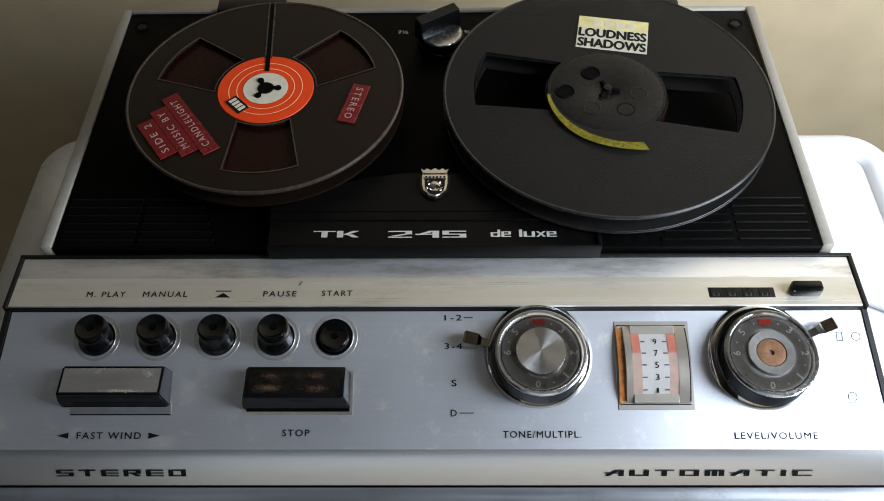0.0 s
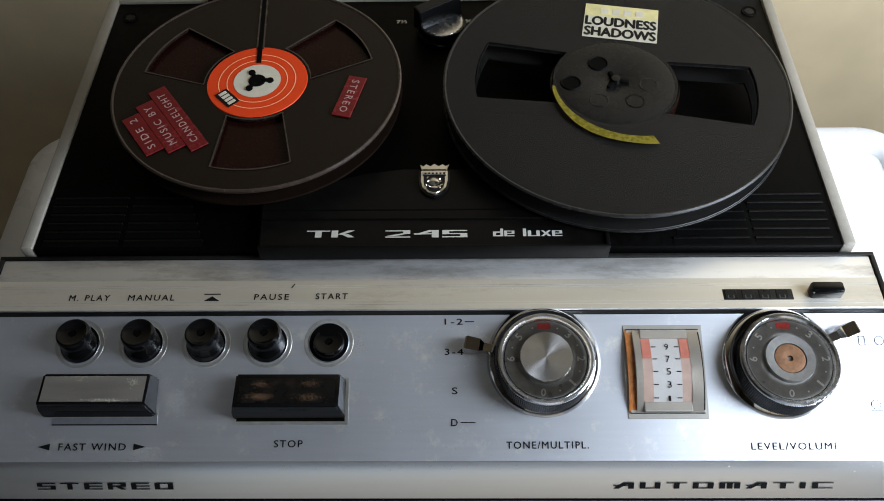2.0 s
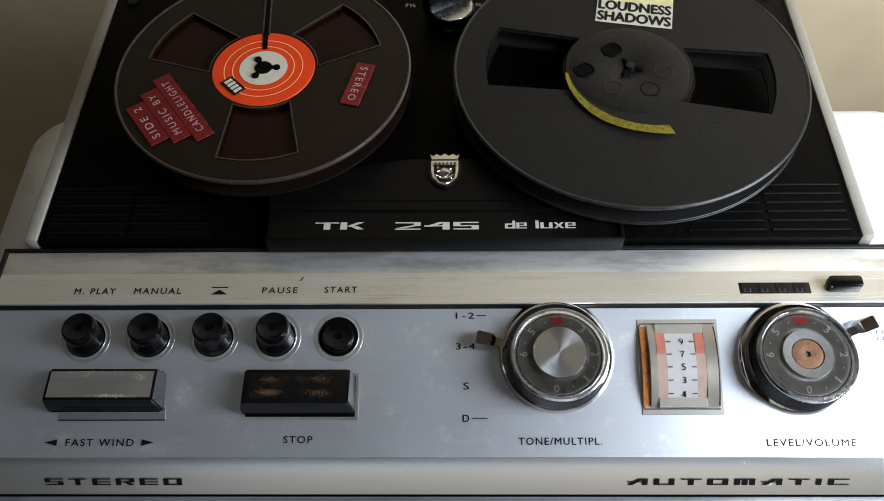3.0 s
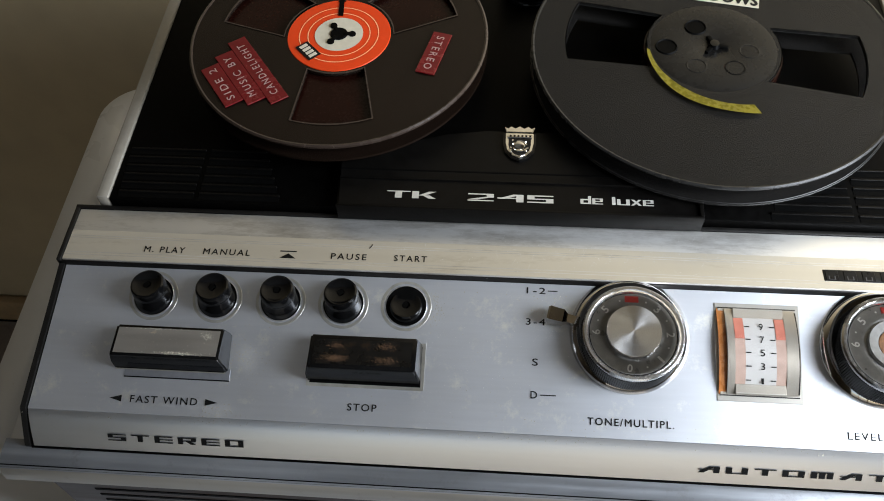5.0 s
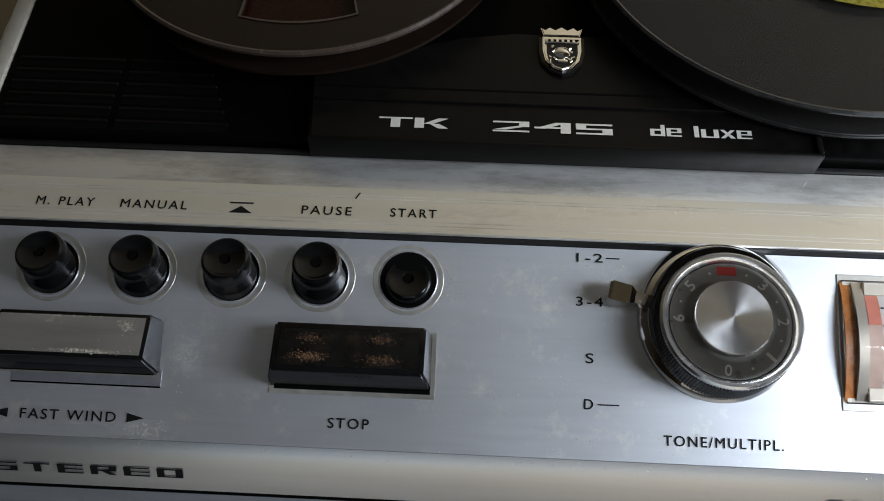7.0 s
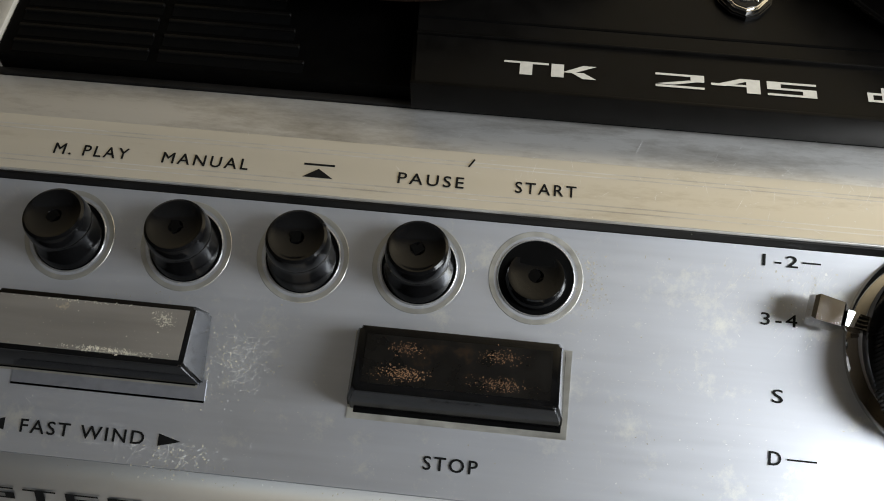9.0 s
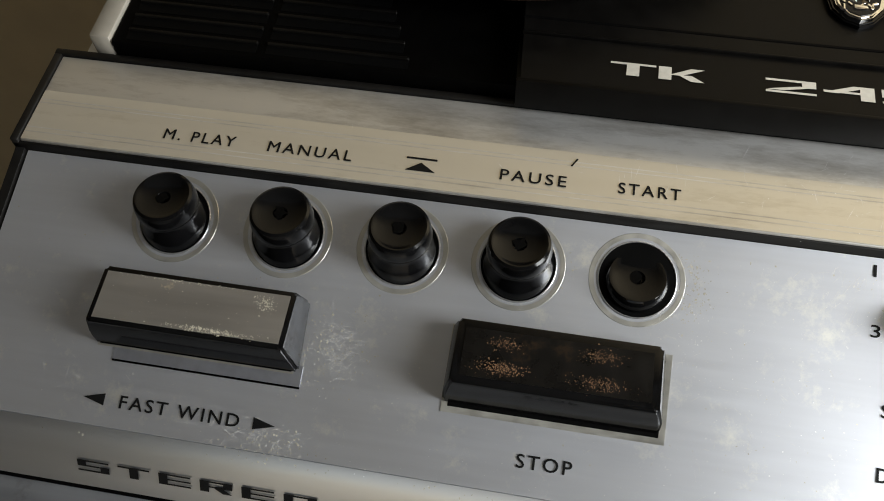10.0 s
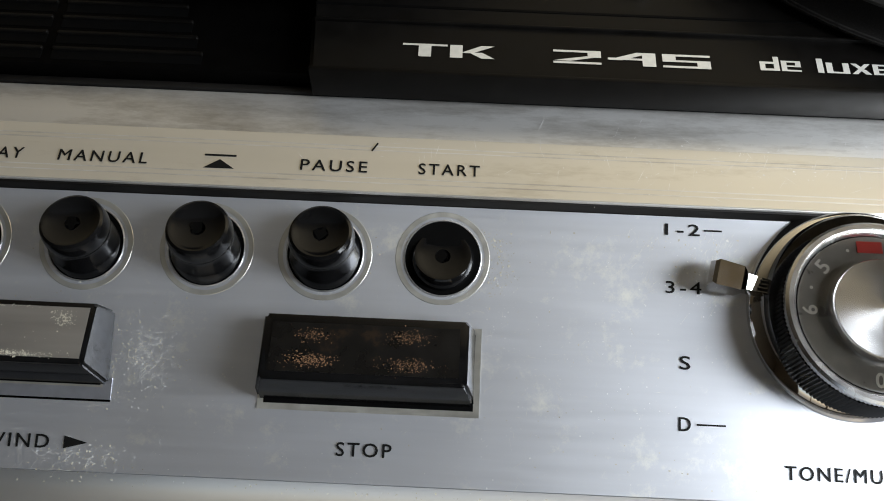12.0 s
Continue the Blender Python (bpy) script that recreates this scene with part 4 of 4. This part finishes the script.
# ---- rotary knobs ----
def rotary(x, y, r, h, worn, lever_turn, label):
    zb = panel_z(y)
    tilt = 8.0
    m = Matrix.Translation((x, y, zb)) @ pose(0, 0, 0, tilt, 0, 0)

    def put(name, bm, mat, parent, lab=""):
        bmesh.ops.transform(bm, matrix=m, verts=bm.verts)
        return part(name, bm, mat, parent, lab, A)

    foot_m = Matrix.Translation((x, y + 0.0032, panel_z(y + 0.0032))) @ pose(0, 0, 0, SLOPE, 0, 0)

    def put_foot(name, bm, mat, parent, lab=""):
        bmesh.ops.transform(bm, matrix=foot_m, verts=bm.verts)
        return part(name, bm, mat, parent, lab, A)

    k = put_foot("rotary_knob", lathe([(0, -0.006), (r - 0.0024, -0.006), (r - 0.0024, 0.0040), (r - 0.0030, 0.0050), (0, 0.0052)], 72), M_DARKCHROME, rec, label)
    put_foot("foot_ring", lathe([(r + 0.0004, -0.006), (r + 0.0004, 0.0002), (r + 0.0001, 0.0008), (r - 0.0021, 0.0033), (r - 0.0026, 0.0035)], 72), M_CHROME, k, "bright chrome foot ring")
    ribs = bmesh.new()
    n = 140
    ra, rb = r - 0.0036, r - 0.0039
    pr = [(0.0010, 0), (h - 0.0012, -0.0006)]
    vs = [[ribs.verts.new(((ra if i % 2 else rb) * math.cos(math.pi * i / n) * 1.0, (ra if i % 2 else rb) * math.sin(math.pi * i / n), z)) for i in range(2 * n)] for z, o in pr]
    for i in range(2 * n):
        j = (i + 1) % (2 * n)
        ribs.faces.new((vs[0][i], vs[0][j], vs[1][j], vs[1][i]))
    put("knob_skirt", ribs, M_BLACK, k, "ribbed black skirt")
    ring_mat = M_WORN_CHROME if worn else M_SPUN
    rr = r - 0.0039
    put("top_ring", lathe([(rr, h - 0.0012), (rr, h + 0.0004), (rr - 0.0006, h + 0.0010), (rr - 0.0016, h + 0.0010), (rr - 0.0020, h + 0.0006), (rr - 0.0030, h - 0.0012)], 72), ring_mat, k, "worn silver ring" if worn else "silver ring")
    dial = put("dial", lathe([(0, h - 0.0010), (rr - 0.0030, h - 0.0008)], 72), M_DIAL, k, "grey dial with pale numerals")
    rn = rr - 0.0056
    for txt, a in (("0", -97), ("1", -45), ("2", 0), ("3", 47), ("5", 138), ("6", 180)):
        mm = m @ Matrix.Translation((rn * math.cos(radians(a)), rn * math.sin(radians(a)), h - 0.0006)) @ pose(0, 0, 0, 0, 0, a - 90)
        lettering("numeral", txt, 0.0008 if txt == "1" else 0.0020, 0.0032, mm, M_DIALPRINT, rec, weight=0.00010)
    for a in (-70, -22, 24, 68, 110, 160):
        put("dial_dot", lathe([(0, h - 0.0006), (0.0004, h - 0.0007)], 10, rn * math.cos(radians(a)), rn * math.sin(radians(a))), M_DIALPRINT, dial)
    b = box(-0.0030, 0.0026, rn - 0.0013, rn + 0.0014, h - 0.0008, h - 0.0006)
    put("red_mark", b, M_RED, dial)
    if worn:
        put("spindle_disc", lathe([(0, h - 0.0014), (0.0011, h - 0.0014), (0.0013, h + 0.0002), (0.0045, h + 0.0006), (0.0064, h + 0.0003), (0.0066, h - 0.0008)], 40), M_RUST, k, "corroded copper disc with a hole")
        put("clear_collar", lathe([(0.0067, h - 0.0008), (0.0068, h + 0.0006), (0.0104, h + 0.0010), (0.0108, h - 0.0008)], 48), M_COLLAR, k, "dull collar")
    else:
        part("cap_disc", lathe([(0, h + 0.0026), (0.0110, h + 0.0026), (0.0113, h + 0.0021), (0.0115, h - 0.0008)], 72), M_SPUN_CAP, k, "spun aluminium cap").matrix_local = A @ m
    put("cover_glass", lathe([(0.0117, h - 0.0001), (rr - 0.0031, h + 0.0001)], 72), M_GLASS, k, "clear dial cover")
    # chrome lever
    arm = bmesh.new()
    sec = ((r - 0.004, 0.0022, 0.0020, 0.0044), (r + 0.0024, 0.0022, 0.0022, 0.0058), (r + 0.0042, 0.0034, 0.0028, 0.0080), (r + 0.0100, 0.0036, 0.0034, 0.0088), (r + 0.0108, 0.0030, 0.0042, 0.0082))
    prev = None
    for px, wy, za, zb2 in sec:
        cur = [arm.verts.new(p) for p in ((px, -wy, za), (px, wy, za), (px, wy * 0.8, zb2), (px, -wy * 0.8, zb2))]
        if prev:
            for i in range(4):
                arm.faces.new((prev[i], prev[(i + 1) % 4], cur[(i + 1) % 4], cur[i]))
        else:
            arm.faces.new(cur)
        prev = cur
    arm.faces.new(prev)
    bmesh.ops.transform(arm, matrix=pose(0, 0, 0, 0, 0, lever_turn), verts=arm.verts)
    put_foot("lever", arm, M_CHROME, k, "small chrome lever")
    return k


rotary(0.0482, 0.2570, 0.0246, 0.0120, False, 169, "tone knob with silver ring and spun cap")
rotary(0.1514, 0.2562, 0.0248, 0.0130, True, 23, "level knob with its cap missing")

# ---- level meter ----
mx, my = 0.1010, 0.2556
mt = Matrix.Translation((mx, my, panel_z(my))) @ pose(0, 0, 0, SLOPE, 0, 0)


def mp_(name, bm, mat, parent, lab=""):
    bmesh.ops.transform(bm, matrix=mt, verts=bm.verts)
    return part(name, bm, mat, parent, lab, A)


def dome(x0, x1, half, rise, lift, n=14):
    """A strip bowed across its length, like a short piece of a drum."""
    bm = bmesh.new()
    rows = []
    for i in range(n + 1):
        t = -1 + 2 * i / n
        rows.append([bm.verts.new((x, half * t, lift + rise * (1 - t * t))) for x in (x0, x1)])
    for a, b in zip(rows, rows[1:]):
        bm.faces.new((a[0], a[1], b[1], b[0]))
    return bm


meter = mp_("level_meter", box(-0.0172, 0.0176, -0.0208, 0.0204, -0.0006, 0.0004, 0.0002, 1), M_BEIGE_METAL, rec, "bowed level meter window with orange zones")
mp_("meter_bezel", box(-0.0160, 0.0162, -0.0186, 0.0186, 0.0003, 0.0009, 0.0002, 1), M_BEIGE_METAL, meter)
mp_("scale", dome(-0.0062, 0.0062, 0.0165, 0.0040, 0.0012), M_SCALE, meter, "white scale strip")
for s in (-1, 1):
    a, b = sorted((s * 0.0062, s * 0.0104))
    mp_("side_strip", dome(a, b, 0.0165, 0.0040, 0.0012), M_SCALEPALE, meter, "pale orange side strip")
    a, b = sorted((s * 0.0104, s * (0.0134 if s < 0 else 0.0152)))
    mp_("guide", dome(a, b, 0.0178, 0.0042, 0.0011), M_BEIGE_METAL, meter, "brushed metal guide")
    zone = bmesh.new()
    rows = []
    for i in range(7):
        t = 0.28 + 0.55 * i / 6
        rows.append([zone.verts.new((x, 0.0165 * t, 0.0014 + 0.0040 * (1 - t * t))) for x in (s * 0.0064, s * 0.0102)])
    for p, q in zip(rows, rows[1:]):
        zone.faces.new((p[0], p[1], q[1], q[0]))
    mp_("red_zone", zone, M_SCALERED, meter, "salmon red zone")
mp_("amber_edge", dome(-0.0166, -0.0134, 0.0180, 0.0030, 0.0006), M_AMBER, meter, "amber side wall")
mp_("dark_edge", dome(0.0152, 0.0160, 0.0180, 0.0034, 0.0006), M_EDGE, meter)
for s in (-1, 1):
    mp_("end_strip", box(-0.0104, 0.0104, s * 0.0158 - 0.0022, s * 0.0158 + 0.0022, 0.0010, 0.0026, 0.0004, 1), M_BEIGE_METAL, meter, "pale end strip")
for k, txt in enumerate(("9", "7", "5", "3", "1")):
    t = 0.60 - k * 0.335
    zz = 0.0015 + 0.0040 * (1 - t * t)
    lettering("meter_numeral", txt, 0.0010 if txt == "1" else 0.0017, 0.0028, mt @ Matrix.Translation((0.0006, 0.0165 * t, zz)), M_INK, rec, weight=0.00002)
    for s in (-1, 1):
        a, b = sorted((s * 0.0040, s * 0.0060))
        mp_("tick", box(a, b, 0.0165 * t - 0.0002, 0.0165 * t + 0.0002, zz - 0.0003, zz), M_INK, meter)
for yy in (-0.0186, 0.0181):
    mp_("dark_edge", box(-0.0160, 0.0160, yy, yy + 0.0004, 0.0004, 0.0012, 0.0001, 1), M_EDGE, meter)
glass = dome(-0.0153, 0.0153, 0.0182, 0.0046, 0.0022)
g = mp_("window_pane", glass, M_GLASS, meter, "bowed clear plastic window")
g.visible_shadow = False

# ---- tape counter and reset ----
cnt = rp("tape_counter", box(0.1297, 0.1609, 0.2850, 0.2908, 0.1448, band_top + 0.0004, 0.0003), M_EDGE, "four-digit tape counter under a dark window")
for k in range(4):
    x = 0.1325 + k * 0.0076
    part("digit_wheel", box(x - 0.0020, x + 0.0034, 0.2854, 0.2903, band_top + 0.0002, band_top + 0.0006, 0.0002, 1), M_HUB_R, cnt, m=A)
    part("digit_mark", box(x - 0.0008, x + 0.0020, 0.2856, 0.2858, band_top + 0.0006, band_top + 0.0007), M_DIMPRINT, cnt, m=A)
    part("digit_mark", box(x - 0.0008, x - 0.0004, 0.2858, 0.2874, band_top + 0.0006, band_top + 0.0007), M_DIMPRINT, cnt, m=A)
    part("digit_mark", box(x + 0.0016, x + 0.0020, 0.2858, 0.2874, band_top + 0.0006, band_top + 0.0007), M_DIMPRINT, cnt, m=A)
rp("reset_button", box(0.1678, 0.1822, 0.2856, 0.2912, 0.1448, band_top + 0.0060, 0.0013), M_BLACK, "black counter reset slider")
tagged(rec, "old reel tape recorder with black deck and aluminium panel", "tape recorder")


# ---- tape reels ----
def arc(r, a0, a1, n):
    return [(r * math.cos(radians(a0 + (a1 - a0) * i / n)), r * math.sin(radians(a0 + (a1 - a0) * i / n))) for i in range(n + 1)]


def flange(R, r_in, windows, z0, z1):
    """A flat disc with window openings: (centre angle, inner radius, outer radius, half-width inside, half-width outside)."""
    bm = bmesh.new()
    loops = [arc(R, 0, 360, 144)[:-1], arc(r_in, 0, 360, 48)[:-1]] + [window_outline(*w) for w in windows]
    edges = []
    for pts in loops:
        vs = [bm.verts.new((x, y, z1)) for x, y in pts]
        edges += [bm.edges.new((vs[i], vs[(i + 1) % len(vs)])) for i in range(len(vs))]
    bmesh.ops.triangle_fill(bm, use_beauty=True, use_dissolve=False, edges=edges)
    r = bmesh.ops.extrude_face_region(bm, geom=bm.faces[:])
    bmesh.ops.translate(bm, vec=(0, 0, z0 - z1), verts=[v for v in r["geom"] if isinstance(v, bmesh.types.BMVert)])
    return bm


def window_outline(c, ra, rb, wa, wb):
    aa, ab = math.degrees(math.asin(wa / ra)), math.degrees(math.asin(wb / rb))
    return arc(ra, c - aa, c + aa, 6) + arc(rb, c + ab, c - ab, 12)


def window_rim(c, ra, rb, wa, wb, z, w=0.0009):
    """A raised edge round a window."""
    pts = window_outline(c, ra, rb, wa, wb)
    bm = bmesh.new()
    n = len(pts)
    mid = Vector((sum(p[0] for p in pts) / n, sum(p[1] for p in pts) / n))
    inn = [bm.verts.new((p[0], p[1], z + 0.0004)) for p in pts]
    out = []
    low = []
    for p in pts:
        d = (Vector(p) - mid).normalized() * w
        out.append(bm.verts.new((p[0] + d.x, p[1] + d.y, z + 0.0004)))
        low.append(bm.verts.new((p[0], p[1], z - 0.0014)))
    for i in range(n):
        j = (i + 1) % n
        bm.faces.new((inn[i], inn[j], out[j], out[i]))
        bm.faces.new((inn[i], inn[j], low[j], low[i]))
    return bm


def polar(a, r, z, up=0.0):
    """A pose at an angle on a reel, whose up points outwards."""
    return Matrix.Translation((r * math.cos(radians(a)), r * math.sin(radians(a)), z)) @ pose(0, 0, 0, 0, 0, a - 90 + up)


def moved(bm, m):
    bmesh.ops.transform(bm, matrix=m, verts=bm.verts)
    return bm


# left reel: smoked brown, full of tape
LX, LY = -0.0901, 0.4008
left = empty("tape_reel", LX, LY, DECK_Z)
RL, ZL = 0.0728, 0.0222
wins_l = [(c, 0.0272, 0.0590, 0.0135, 0.0185) for c in (-86, 34, 154)]
part("lower_flange", flange(RL, 0.004, wins_l, 0.0125, 0.0138), M_REEL_L, left)
top_l = part("upper_flange", flange(RL - 0.0006, 0.004, wins_l, ZL - 0.0014, ZL), M_REEL_L, left, "translucent smoked brown flange")
part("rim", lathe([(RL - 0.0012, ZL - 0.0016), (RL, ZL - 0.0012), (RL + 0.0002, ZL), (RL - 0.0006, ZL + 0.0006), (RL - 0.0014, ZL + 0.0003)], 120, closed=True), M_REELRIM_L, left, "pale rounded rim")
for w in wins_l:
    part("window_edge", window_rim(*w, ZL), M_REELRIM_L, left, "pale window edge")
part("slot", moved(box(-0.0012, 0.0012, 0.0245, 0.0728, ZL - 0.0012, ZL + 0.0003), pose(0, 0, 0, 0, 0, 4)), M_HOLE, left, "threading slot")
for s in (-1, 1):
    part("slot_edge", moved(box(s * 0.0016 - 0.0004, s * 0.0016 + 0.0004, 0.024, 0.0728, ZL - 0.0012, ZL + 0.0004), pose(0, 0, 0, 0, 0, 4)), M_REELRIM_L, left)
part("tape_pack", lathe([(0.018, 0.0139), (0.0655, 0.0139), (0.0655, ZL - 0.0026), (0.018, ZL - 0.0026)], 120, closed=True), M_TAPE, left, "wound brown tape")
part("paper_label", lathe([(0.0, ZL + 0.0004), (0.0252, ZL + 0.0004), (0.0254, ZL)], 96), M_ORANGE, left, "orange round paper label")
for r in (0.0150, 0.0192):
    part("label_ring", lathe([(r, ZL + 0.0005), (r + 0.00045, ZL + 0.0005)], 96), M_ORANGE_LINE, left)
part("label_centre", lathe([(0, ZL + 0.0006), (0.0119, ZL + 0.0006)], 64), M_CREAMPAPER, left, "cream label centre")
part("spindle_hole", lathe([(0, ZL + 0.0012), (0.0040, ZL + 0.0012), (0.0044, ZL + 0.0007)], 32), M_HOLE, left, "dark spindle hub")
for a in (30, 150, 270):
    part("spindle_wing", moved(box(-0.0011, 0.0011, 0.002, 0.0068, ZL + 0.0006, ZL + 0.0014, 0.0004), pose(0, 0, 0, 0, 0, a)), M_HOLE, left)
    part("spindle_tip", lathe([(0, ZL + 0.0014), (0.0017, ZL + 0.0013), (0.0018, ZL + 0.0006)], 16, -0.0066 * math.sin(radians(a)), 0.0066 * math.cos(radians(a))), M_HOLE, left)
part("label_slot", moved(box(-0.0012, 0.0012, 0.0135, 0.0262, ZL + 0.0003, ZL + 0.0008), pose(0, 0, 0, 0, 0, 4)), M_HOLE, left)
lm = polar(223, 0.0182, ZL + 0.0006, 0)
part("maker_block", moved(box(-0.0058, 0.0058, -0.0034, 0.0034, 0, 0.0003), lm), M_INK, left, "black block with pale bars")
for k in range(4):
    part("maker_bar", moved(box(-0.0048 + k * 0.0026, -0.0030 + k * 0.0026, -0.0021, 0.0021, 0.0003, 0.0004), lm), M_CREAMPAPER, left)


def strip(parent, body, a, r, width, z, shift=0.0, drop=0.0, h=0.0092):
    m = polar(a, r, z) @ Matrix.Translation((shift, -drop, 0))
    s = part("embossed_strip", moved(box(-width / 2, width / 2, -h / 2, h / 2, 0.0, 0.0007, 0.0002, 1), m), M_REDTAPE, parent, "red embossed label tape")
    lm2 = Matrix.Translation(parent.location) @ m @ Matrix.Translation((0, 0, 0.0008))
    t = lettering("embossed_word", body, width * 0.80, h * 0.40, lm2, M_EMBOSS, parent, space=1.4, weight=0.00003)
    t.parent = s
    return s


part_z = ZL + 0.0003
strip(left, "SIDE 2", 216, 0.0625, 0.029, part_z)
strip(left, "MUSIC BY", 216, 0.0533, 0.038, part_z)
strip(left, "CANDLELIGHT", 216, 0.0441, 0.049, part_z)
strip(left, "STEREO", -14, 0.0490, 0.0285, part_z, h=0.0095)
tagged(left, "brown translucent tape reel with orange label and red strips", "tape reel", "reels on the recorder")

# right reel: grey smoked, nearly empty
RX, RY = 0.0906, 0.4000
right = empty("tape_reel", RX, RY, DECK_Z)
RR, ZR = 0.0866, 0.0206
wins_r = [(c, 0.0318, 0.0700, 0.0185, 0.0205) for c in (-9, 171)]
part("lower_flange", flange(RR, 0.004, wins_r, 0.0088, 0.0101), M_REEL_R, right)
part("upper_flange", flange(RR - 0.0006, 0.0295, wins_r, ZR - 0.0014, ZR), M_REEL_R, right, "translucent smoked grey flange")
part("rim", lathe([(RR - 0.0012, ZR - 0.0016), (RR, ZR - 0.0012), (RR + 0.0002, ZR - 0.0002), (RR - 0.0006, ZR + 0.0004), (RR - 0.0014, ZR + 0.0001)], 120, closed=True), M_REELRIM_R, right)
part("lower_rim", lathe([(RR - 0.0012, 0.0086), (RR, 0.0090), (RR + 0.0002, 0.0097), (RR - 0.0006, 0.0103)], 120, closed=True), M_REELRIM_R, right)
for w in wins_r:
    part("window_edge", window_rim(*w, ZR - 0.0004, 0.0005), M_REELRIM_R, right)
part("hub", lathe([(0, ZR + 0.0001), (0.0040, ZR + 0.0001), (0.0045, ZR + 0.0004), (0.0283, ZR + 0.0004), (0.0300, ZR - 0.0002), (0.0303, 0.0102), (0, 0.0102)], 96), M_HUB_R, right, "dark round hub")
for a, r in ((120, 0.0150), (183, 0.0225)):
    part("hub_hole", lathe([(0, ZR + 0.0006), (0.0044, ZR + 0.0006), (0.0049, ZR + 0.0011), (0.0053, ZR + 0.0004)], 32, r * math.cos(radians(a)), r * math.sin(radians(a))), M_HOLE, right, "dark round hole")
for a in (-60, -10, 235, 300):
    part("hub_dimple", lathe([(0.0040, ZR + 0.0004), (0.0044, ZR + 0.0006), (0.0050, ZR + 0.0004)], 32, 0.0165 * math.cos(radians(a)), 0.0165 * math.sin(radians(a))), M_HUB_R, right)
for a in (0, 120, 240):
    part("spindle_wing", moved(box(-0.0010, 0.0010, 0.0, 0.0066, ZR + 0.0003, ZR + 0.0016, 0.0003), pose(0, 0, 0, 0, 0, a + 20)), M_HOLE, right)
part("spindle_top", lathe([(0, ZR + 0.0030), (0.0022, ZR + 0.0026), (0.0028, ZR + 0.0004)], 24), M_BLACK, right, "black spindle tip")
part("tape_turns", lathe([(0.0304, 0.0103), (0.0325, 0.0103), (0.0325, ZR - 0.0024), (0.0304, ZR - 0.0024)], 96, closed=True), M_TAPE, right, "few turns of brown tape")
# yellow leader, a standing ribbon that leaves the hub
bm = bmesh.new()
prev = None
for i in range(25):
    t = i / 24
    a = 186 + t * 104
    r = 0.0306 + 0.0098 * t ** 1.6
    c, d = math.cos(radians(a)), math.sin(radians(a))
    lift = 0.0007 + 0.0012 * math.sin(t * 3.1)
    curl = 0.0012 * math.sin(t * 9)
    cur = [bm.verts.new((r * c, r * d, ZR + lift)), bm.verts.new(((r + 0.0014 + 0.0052 * t ** 0.7) * c, (r + 0.0014 + 0.0052 * t ** 0.7) * d, ZR + lift + curl * 0.5 + 0.0006))]
    if prev:
        bm.faces.new((prev[0], cur[0], cur[1], prev[1]))
    prev = cur
bmesh.ops.solidify(bm, geom=bm.faces[:], thickness=0.0002)
part("leader_tape", bm, M_LEADER, right, "loose yellow leader tape")
pm = polar(80, 0.0455, ZR + 0.0002)
slip = part("paper_slip", moved(box(-0.0195, 0.0195, -0.0135, 0.0040, 0.0, 0.0003), pm), M_PAPER, right, "cream paper slip with handwriting")
part("yellow_strip", moved(box(-0.0195, 0.0195, 0.0040, 0.0135, 0.0, 0.0003), pm), M_YELLOWPAPER, slip, "faded yellow strip")
for k in range(4):
    part("illegible_bar", moved(box(-0.011 + k * 0.0062, -0.0070 + k * 0.0062, 0.0060, 0.0105, 0.0003, 0.0004), pm), M_PAPER, slip)
for body, dy in (("LOUDNESS", -0.0002), ("SHADOWS", -0.0088)):
    t = lettering("handwriting", body, 0.0370, 0.0068, Matrix.Translation(right.location) @ pm @ Matrix.Translation((0, dy, 0.0004)), M_INK, right, "black handwritten capitals", weight=0.0004)
    t.parent = slip
tagged(right, "grey translucent tape reel with paper slip and yellow leader", "tape reel", "reels on the recorder")

# ---- cable beside the recorder ----
cu = bpy.data.curves.new("cable", "CURVE")
cu.dimensions, cu.bevel_depth, cu.bevel_resolution = "3D", 0.0032, 4
sp = cu.splines.new("BEZIER")
sp.bezier_points.add(2)
for bp, co in zip(sp.bezier_points, ((0.203, 0.392, 0.0032), (0.2851, 0.3765, 0.0032), (0.322, 0.352, 0.0032))):
    bp.co, bp.handle_left_type, bp.handle_right_type = co, "AUTO", "AUTO"
tmp = new("tmp_cable", cu)
bpy.context.view_layer.update()
me = bpy.data.meshes.new_from_object(tmp.evaluated_get(bpy.context.evaluated_depsgraph_get()))
bpy.data.objects.remove(tmp)
me.materials.clear()
me.materials.append(M_CABLE)
tagged(new("cable", me), "thin grey cable lying on the white table", "cable")
